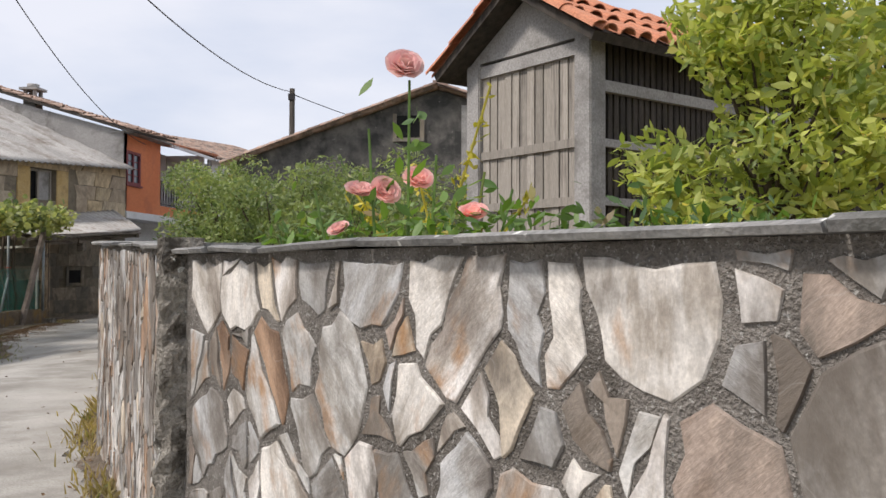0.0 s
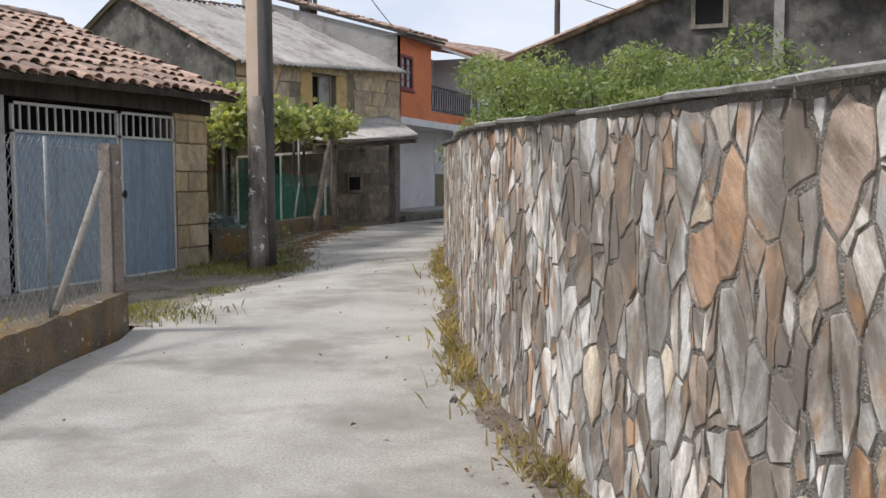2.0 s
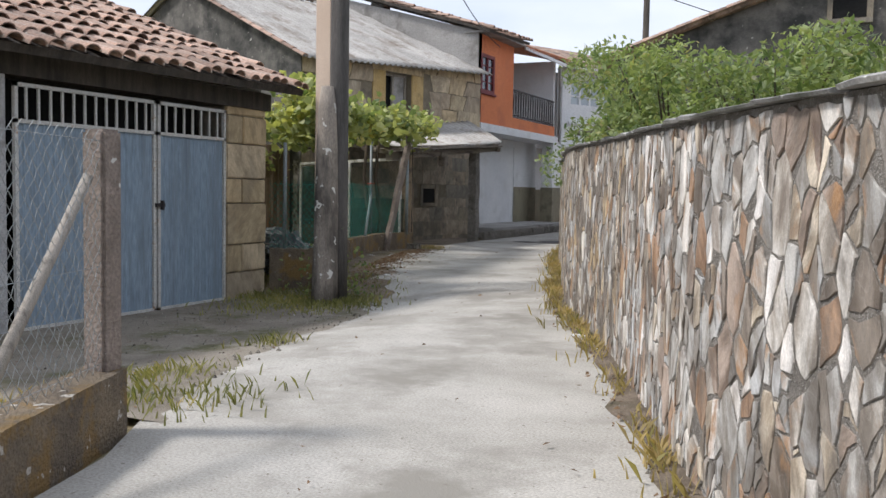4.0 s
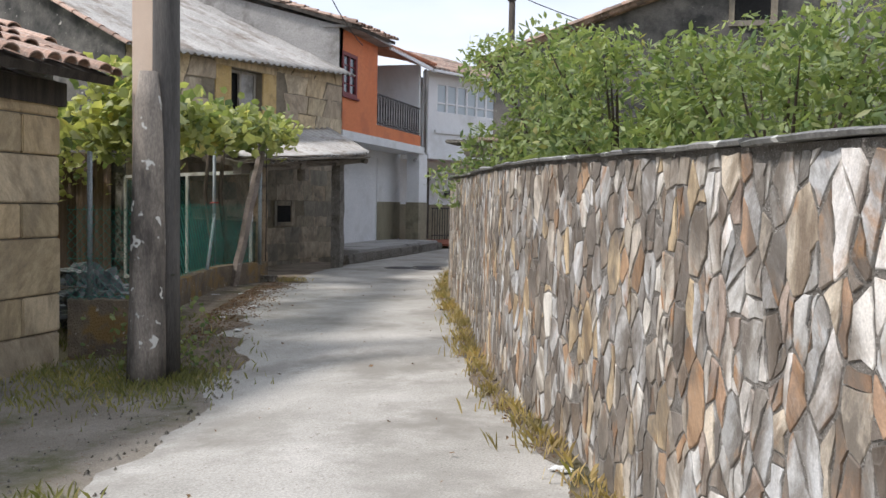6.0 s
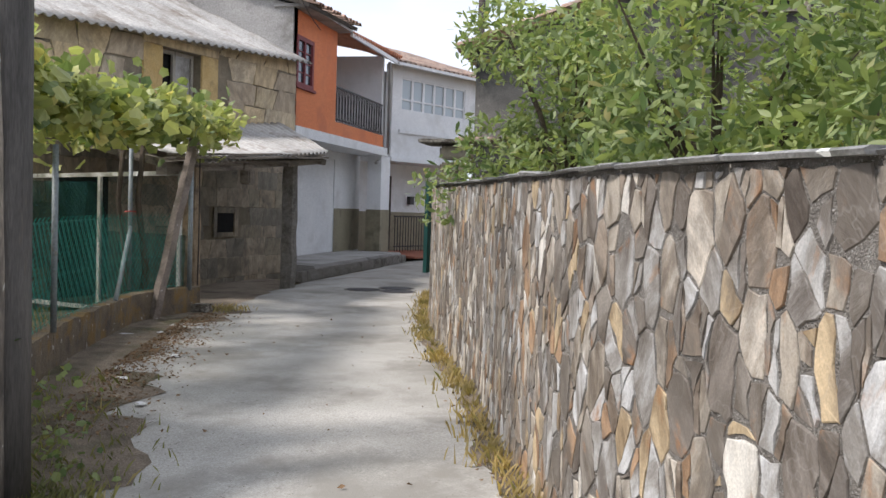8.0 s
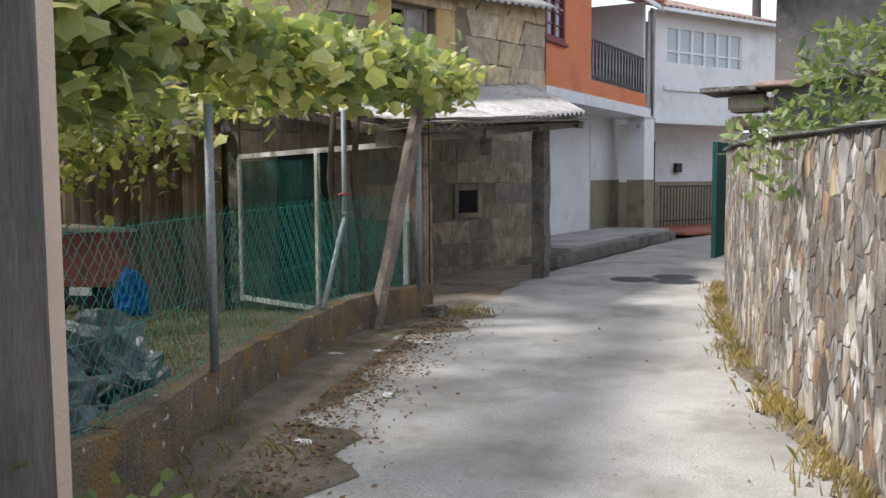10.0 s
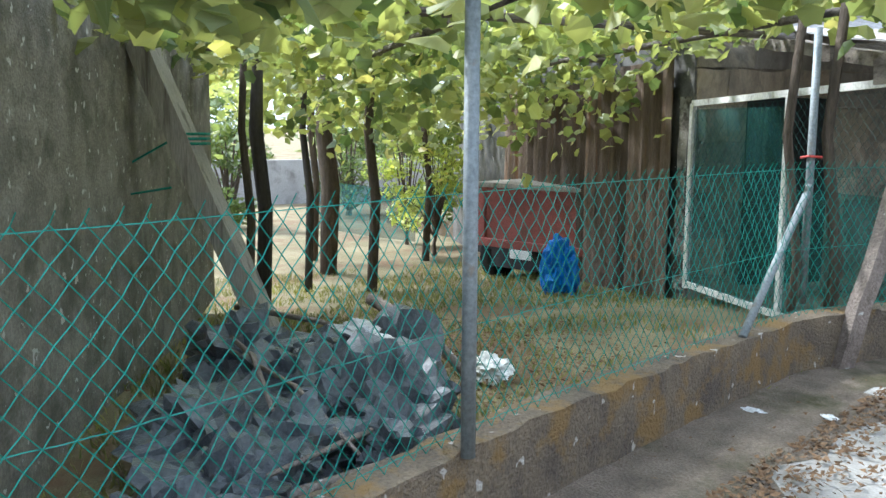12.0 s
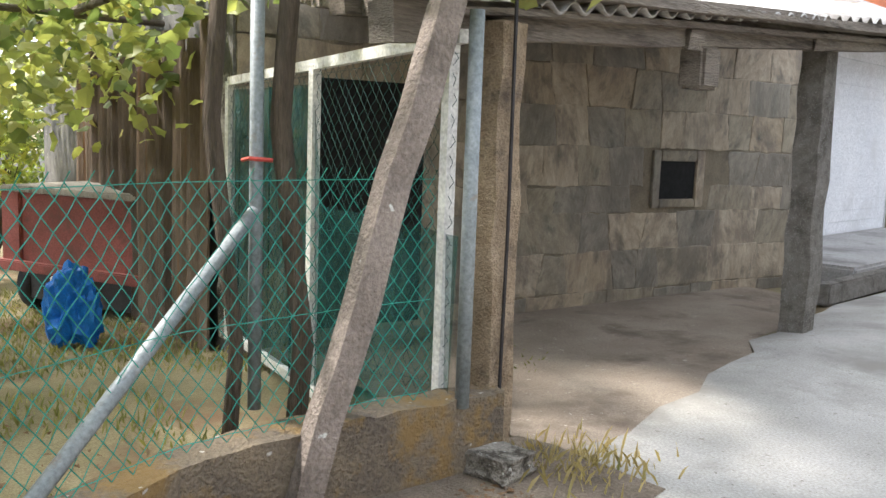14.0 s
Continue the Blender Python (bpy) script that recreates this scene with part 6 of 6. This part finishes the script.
vt2 = barrel_tile(TILE, 0.42, 0.22, "verge_tile")
for i in range(17):
    f = i / 17
    ob = part("verge_tile", vt2, TILE, dh)
    ob.matrix_basis = pose(-9.1 + 6.1 * f, GYF - 0.25, 4.2 + 2.12 * f, 0, 0, 0) @ pose(0, 0, 0, 0, -19.5, 0) @ pose(0, 0, 0, 0, 0, -90)
    ob = part("verge_tile", vt2, TILE, dh)
    ob.matrix_basis = pose(1.75 - 4.75 * f, GYF - 0.25, 4.66 + 1.66 * f, 0, 0, 0) @ pose(0, 0, 0, 0, 19.5, 0) @ pose(0, 0, 0, 0, 0, 90)

fp = thing("far_pole", "dark wooden power pole behind the houses", "utility pole")
part("pole_shaft", tube(bmesh.new(), [(-11.8, 43, 0), (-11.8, 43, 9.65)], [0.16, 0.12], 10), DARK_WOOD, fp)
part("insulator", boxes((-11.95, -11.65, 42.85, 43.0, 9.1, 9.4)), DARK_METAL, fp)


def cable(name, a, b, sag, r=0.014):
    a, b = Vector(a), Vector(b)
    pts = [a.lerp(b, i / 14) - Vector((0, 0, sag * 4 * (i / 14) * (1 - i / 14))) for i in range(15)]
    tagged(part(name, tube(bmesh.new(), pts, r, 5), DARK_METAL), "thin black overhead cable", "cable", "overhead cables")


cable("overhead_cable", (-11.8, 43, 9.5), (PX, PY, 8.6), 0.9, 0.02)
cable("overhead_cable", (-11.8, 43, 9.4), (2, 52, 7.5), 0.8, 0.02)
cable("overhead_cable", (PX, PY, 7.0), (OX, 30.5, 5.3), 0.6, 0.012)

# ---- granary behind the front wall ----
gr = thing("granary", "raised timber granary with concrete frame and red tiles", "granary")
GA = Vector((-0.87, 11.85, 0))
GD, GS = Vector((0.69, -0.72, 0)).normalized(), Vector((0.72, 0.69, 0)).normalized()


def gbox(u0, u1, v0, v1, z0, z1, bevel=0.0):
    bm = boxes((u0, u1, v0, v1, z0, z1), bevel=bevel)
    for v in bm.verts:
        v.co = GA + GD * v.co.x + GS * v.co.y + Vector((0, 0, v.co.z))
    return bm


GW = 1.72
for u in (0.0, GW - 0.2):
    part("corner_post", gbox(u, u + 0.2, 0, 0.2, 0.4, 3.33, 0.01), GREY_RENDER, gr)
for v in (2.6, 5.2):
    part("corner_post", gbox(GW - 0.2, GW, v, v + 0.2, 0.4, 3.33, 0.01), GREY_RENDER, gr)
part("base", gbox(-0.1, GW + 0.1, -0.1, 5.5, 0.0, 0.5), GREY_RENDER, gr)
n = 12
for i in range(n):
    u = 0.21 + i * (GW - 0.42) / n
    part("board", gbox(u, u + (GW - 0.42) / n - 0.012, 0.05 + 0.006 * (i % 3), 0.10, 0.6, 3.18), SILVER_WOOD, gr)
# boards away from the sun get the dark timber, shade put into colour
for i in range(60):
    v = 0.22 + i * 0.085
    if not 2.58 < v < 2.8:
        part("side_board", gbox(GW - 0.10, GW - 0.075, v, v + 0.06, 0.6, 3.3), DARK_WOOD, gr)
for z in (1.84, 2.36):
    part("front_rail", gbox(0.2, GW - 0.2, 0.03, 0.10, z, z + 0.08), SILVER_WOOD, gr)
    part("side_rail", gbox(GW - 0.08, GW - 0.02, 0.2, 5.2, z, z + 0.07), GREY_RENDER, gr)
part("side_rail", gbox(GW - 0.08, GW - 0.02, 0.2, 5.2, 2.85, 2.95), GREY_RENDER, gr)
# black core that paints the shade seen between the boards
part("inner", gbox(0.25, GW - 0.15, 0.12, 5.2, 0.5, 3.3), SHADE_BLACK, gr)
part("front_lintel", gbox(0.2, GW - 0.2, 0.02, 0.18, 3.18, 3.30), GREY_RENDER, gr)
gp = [GA + GD * u + GS * v + Vector((0, 0, z)) for v in (0.03, 0.17) for u, z in ((0, 3.335), (GW, 3.335), (GW * 0.5, 3.84))]
part("pediment", mesh_from("pediment", gp, [(0, 1, 2), (5, 4, 3), (0, 3, 4, 1), (1, 4, 5, 2), (2, 5, 3, 0)], GREY_RENDER), GREY_RENDER, gr)
P = lambda u, v, z: GA + GD * u + GS * v + Vector((0, 0, z))
tile_roof(gr, P(GW + 0.26, -0.22, 3.26), P(GW + 0.26, 5.6, 3.26), P(GW * 0.5, 5.6, 3.95), P(GW * 0.5, -0.22, 3.95), NEW_TILE, 17, pitch=0.22, row=0.36, most=80, jitter=0.004, under=DARK_WOOD)
tile_roof(gr, P(-0.26, 5.6, 3.26), P(-0.26, -0.22, 3.26), P(GW * 0.5, -0.22, 3.95), P(GW * 0.5, 5.6, 3.95), NEW_TILE, 18, pitch=0.22, row=0.36, most=80, jitter=0.004, under=DARK_WOOD)
et = barrel_tile(NEW_TILE, 0.46, 0.2, "edge_tile")
for i in range(3):
    for sgn in (-1, 1):
        f = i / 3
        y = (GD * -sgn * (GW * 0.5 + 0.3) + Vector((0, 0, 0.70))).normalized()
        x = (GS * -sgn).normalized()
        zz = x.cross(y)
        if zz.z < 0:
            x, zz = -x, -zz
        ob = part("edge_tile", et, NEW_TILE, gr)
        ob.matrix_basis = Matrix.Translation(P(GW * 0.5 + sgn * (GW * 0.5 + 0.3) * (1 - f), -0.2, 3.27 + 0.70 * f)) @ Matrix((x, y, zz)).transposed().to_4x4()

# ---- plants behind the walls ----
tree("shrub", "bright lime-green leafy shrub behind the wall", (1.2, 8.0, 0), 3.2, 0.75, LIME_LEAF, 0.095, 7500, 301, "shrub", 0.035, 46, 0.42)
tree("shrub", "lime-green shrub beside the granary", (2.2, 8.6, 0), 3.6, 0.85, LIME_LEAF, 0.095, 5000, 302, "shrub", 0.035, 36, 0.38)
tree("peach_tree", "peach tree with drooping leaves overhanging the wall", (-6.5, 20.0, 0), 3.4, 1.25, PEACH_LEAF, 0.098, 7600, 303, "tree", 0.045, 34, 0.42)
tree("peach_tree", "peach tree with thin dark limbs behind the wall", (-5.4, 17.2, 0), 3.0, 1.2, PEACH_LEAF, 0.095, 7600, 304, "tree", 0.045, 30, 0.4)
for i, (x, y, h, r) in enumerate(((-4.1, 16.0, 3.1, 1.15), (-2.9, 14.8, 2.6, 1.05), (-3.9, 19.5, 3.3, 1.4), (-2.0, 17.5, 3.1, 1.3), (-5.0, 21.5, 3.3, 1.3), (-1.6, 13.6, 2.2, 0.8), (-6.1, 22.8, 2.7, 0.9), (-3.2, 23.0, 3.6, 1.5))):
    tree("garden_bush", "dense green bush behind the stone wall", (x, y, 0), h, r, BUSH_LEAF, 0.098, 5000, 310 + i, "bush", 0.05, 22, 0.25)


def rose_bush(x, y, z0):
    th = thing("rose_bush", "pink rose bush with tall canes above the wall", "rose bush")
    rnd = random.Random(7)
    bm = bmesh.new()
    pts = []
    for i, (dx, h) in enumerate(((-0.12, 1.68), (0.0, 1.82), (0.08, 1.6), (0.22, 1.55), (-0.28, 1.5), (0.3, 1.5))):
        tube(bm, [(x, y, 0), (x + dx * 0.6, y, 1.0), (x + dx, y + 0.03, h)], [0.008, 0.006, 0.004], 5)
        for _ in range(46):
            f = rnd.uniform(0.6, 0.97)
            pts.append((x + dx * f + rnd.gauss(0, 0.06), y + rnd.gauss(0, 0.06), h * f + rnd.gauss(0, 0.03)))
    part("cane", bm, ROSE_LEAF, th)
    leaf_cloud("foliage", pts, 0.065, ROSE_LEAF, 8, parent=th)
    return th


def rose(th, c, r, seed):
    """Petals in overlapping whorls."""
    rnd = random.Random(seed)
    verts, faces = [], []
    axis = Euler((rnd.uniform(0.5, 1.1), 0, rnd.uniform(-0.6, 0.6))).to_matrix()
    for w in range(6):
        for k in range(3 + w):
            a = 6.283 * k / (3 + w) + w * 1.1
            lean = 0.12 + w * 0.2 + rnd.uniform(-0.08, 0.08)
            rr = r * (0.75 + 0.09 * w)
            m = axis @ Euler((0, 0, a)).to_matrix()
            o = len(verts)
            for u, v, q in ((-0.2, 0.0, 0), (0.2, 0.0, 0), (0.5, 0.5, 0.1), (0.42, 0.95, 0), (0.0, 1.08, -0.06), (-0.42, 0.95, 0), (-0.5, 0.5, 0.1)):
                out = r * 0.12 + math.sin(lean) * v * rr + q * rr + (0.1 * rr if v > 0.9 else 0)
                verts.append(Vector(c) + m @ Vector((u * rr, out, math.cos(lean) * v * rr - r * 0.4)))
            faces.append(tuple(o + k2 for k2 in range(7)))
    return part("rose_bloom", mesh_from("rose_bloom", verts, faces, PINK), PINK, th, "full pink rose bloom")


rb = rose_bush(-0.46, 5.35, 1.3)
for i, (px, pz, dy, r) in enumerate(((-0.47, 1.86, 0, 0.043), (-0.60, 1.50, 0, 0.034), (-0.53, 1.50, 0.03, 0.036), (-0.27, 1.435, 0, 0.033), (-0.65, 1.385, -0.05, 0.026), (-0.44, 1.54, 0.08, 0.035))):
    rose(rb, (px, 5.35 + dy, pz), r, i)
fern = thing("yellow_shrub", "yellow-green feathery sprays behind the wall", "shrub")
rnd = random.Random(19)
pts = []
bm = bmesh.new()
for bx, bz, tx, tz in ((-0.55, 1.2, -0.3, 2.05), (-0.5, 1.2, -0.62, 1.72), (-0.4, 1.2, -0.12, 1.6), (-0.6, 1.2, -0.9, 1.62)):
    tube(bm, [(bx, 6.6, -0.03), (bx, 6.6, bz), (tx, 6.6, tz)], 0.006, 5)
    for _ in range(70):
        f = rnd.random()
        pts.append((bx + (tx - bx) * f + rnd.gauss(0, 0.025), 6.6 + rnd.gauss(0, 0.03), bz + (tz - bz) * f + rnd.gauss(0, 0.02)))
part("stem", bm, FERN, fern)
leaf_cloud("spray", pts, 0.05, FERN, 20, parent=fern)["kind"] = "stuff"
low_pts = []
rnd = random.Random(29)
for _ in range(420):
    f = rnd.random()
    low_pts.append((-1.0 + 1.5 * f + rnd.gauss(0, 0.05), 5.75 - 0.9 * f + 0.25 * rnd.random(), 1.36 + abs(rnd.gauss(0, 0.05))))
wp = thing("wall_plants", "low leafy sprigs along the wall top", "plants")
leaf_cloud("sprig_mass", low_pts, 0.05, ROSE_LEAF, 30, parent=wp)["kind"] = "stuff"

# ---- old stone hut at the bend ----
hut = thing("stone_hut", "ruined dry-stone hut corner with mossy slabs and green door", "hut")
rnd = random.Random(61)
for j in range(11):
    z = -0.1 + j * 0.24
    for i in range(5):
        y0, x0 = 27.0 + rnd.uniform(-0.05, 0.05), -9.45 + i * 0.55 + rnd.uniform(-0.06, 0.06)
        part("hut_stone", boxes((x0, x0 + rnd.uniform(0.42, 0.54), y0, y0 + 0.5, z, z + rnd.uniform(0.18, 0.235)), bevel=0.035), DARK_GRANITE if rnd.random() < 0.6 else ROUGH_CONCRETE, hut)
for i in range(4):
    bm = boxes((-9.75 + i * 0.7, -9.0 + i * 0.7, 26.75, 27.7, 2.56 + 0.05 * i, 2.63 + 0.05 * i), bevel=0.015)
    part("roof_slab", bm, TILE if i % 2 else ROUGH_CONCRETE, hut)
part("green_door", boxes((-9.36, -9.3, 25.85, 26.9, 0.35, 1.85)), DOOR_GREEN, hut, "green painted metal door")
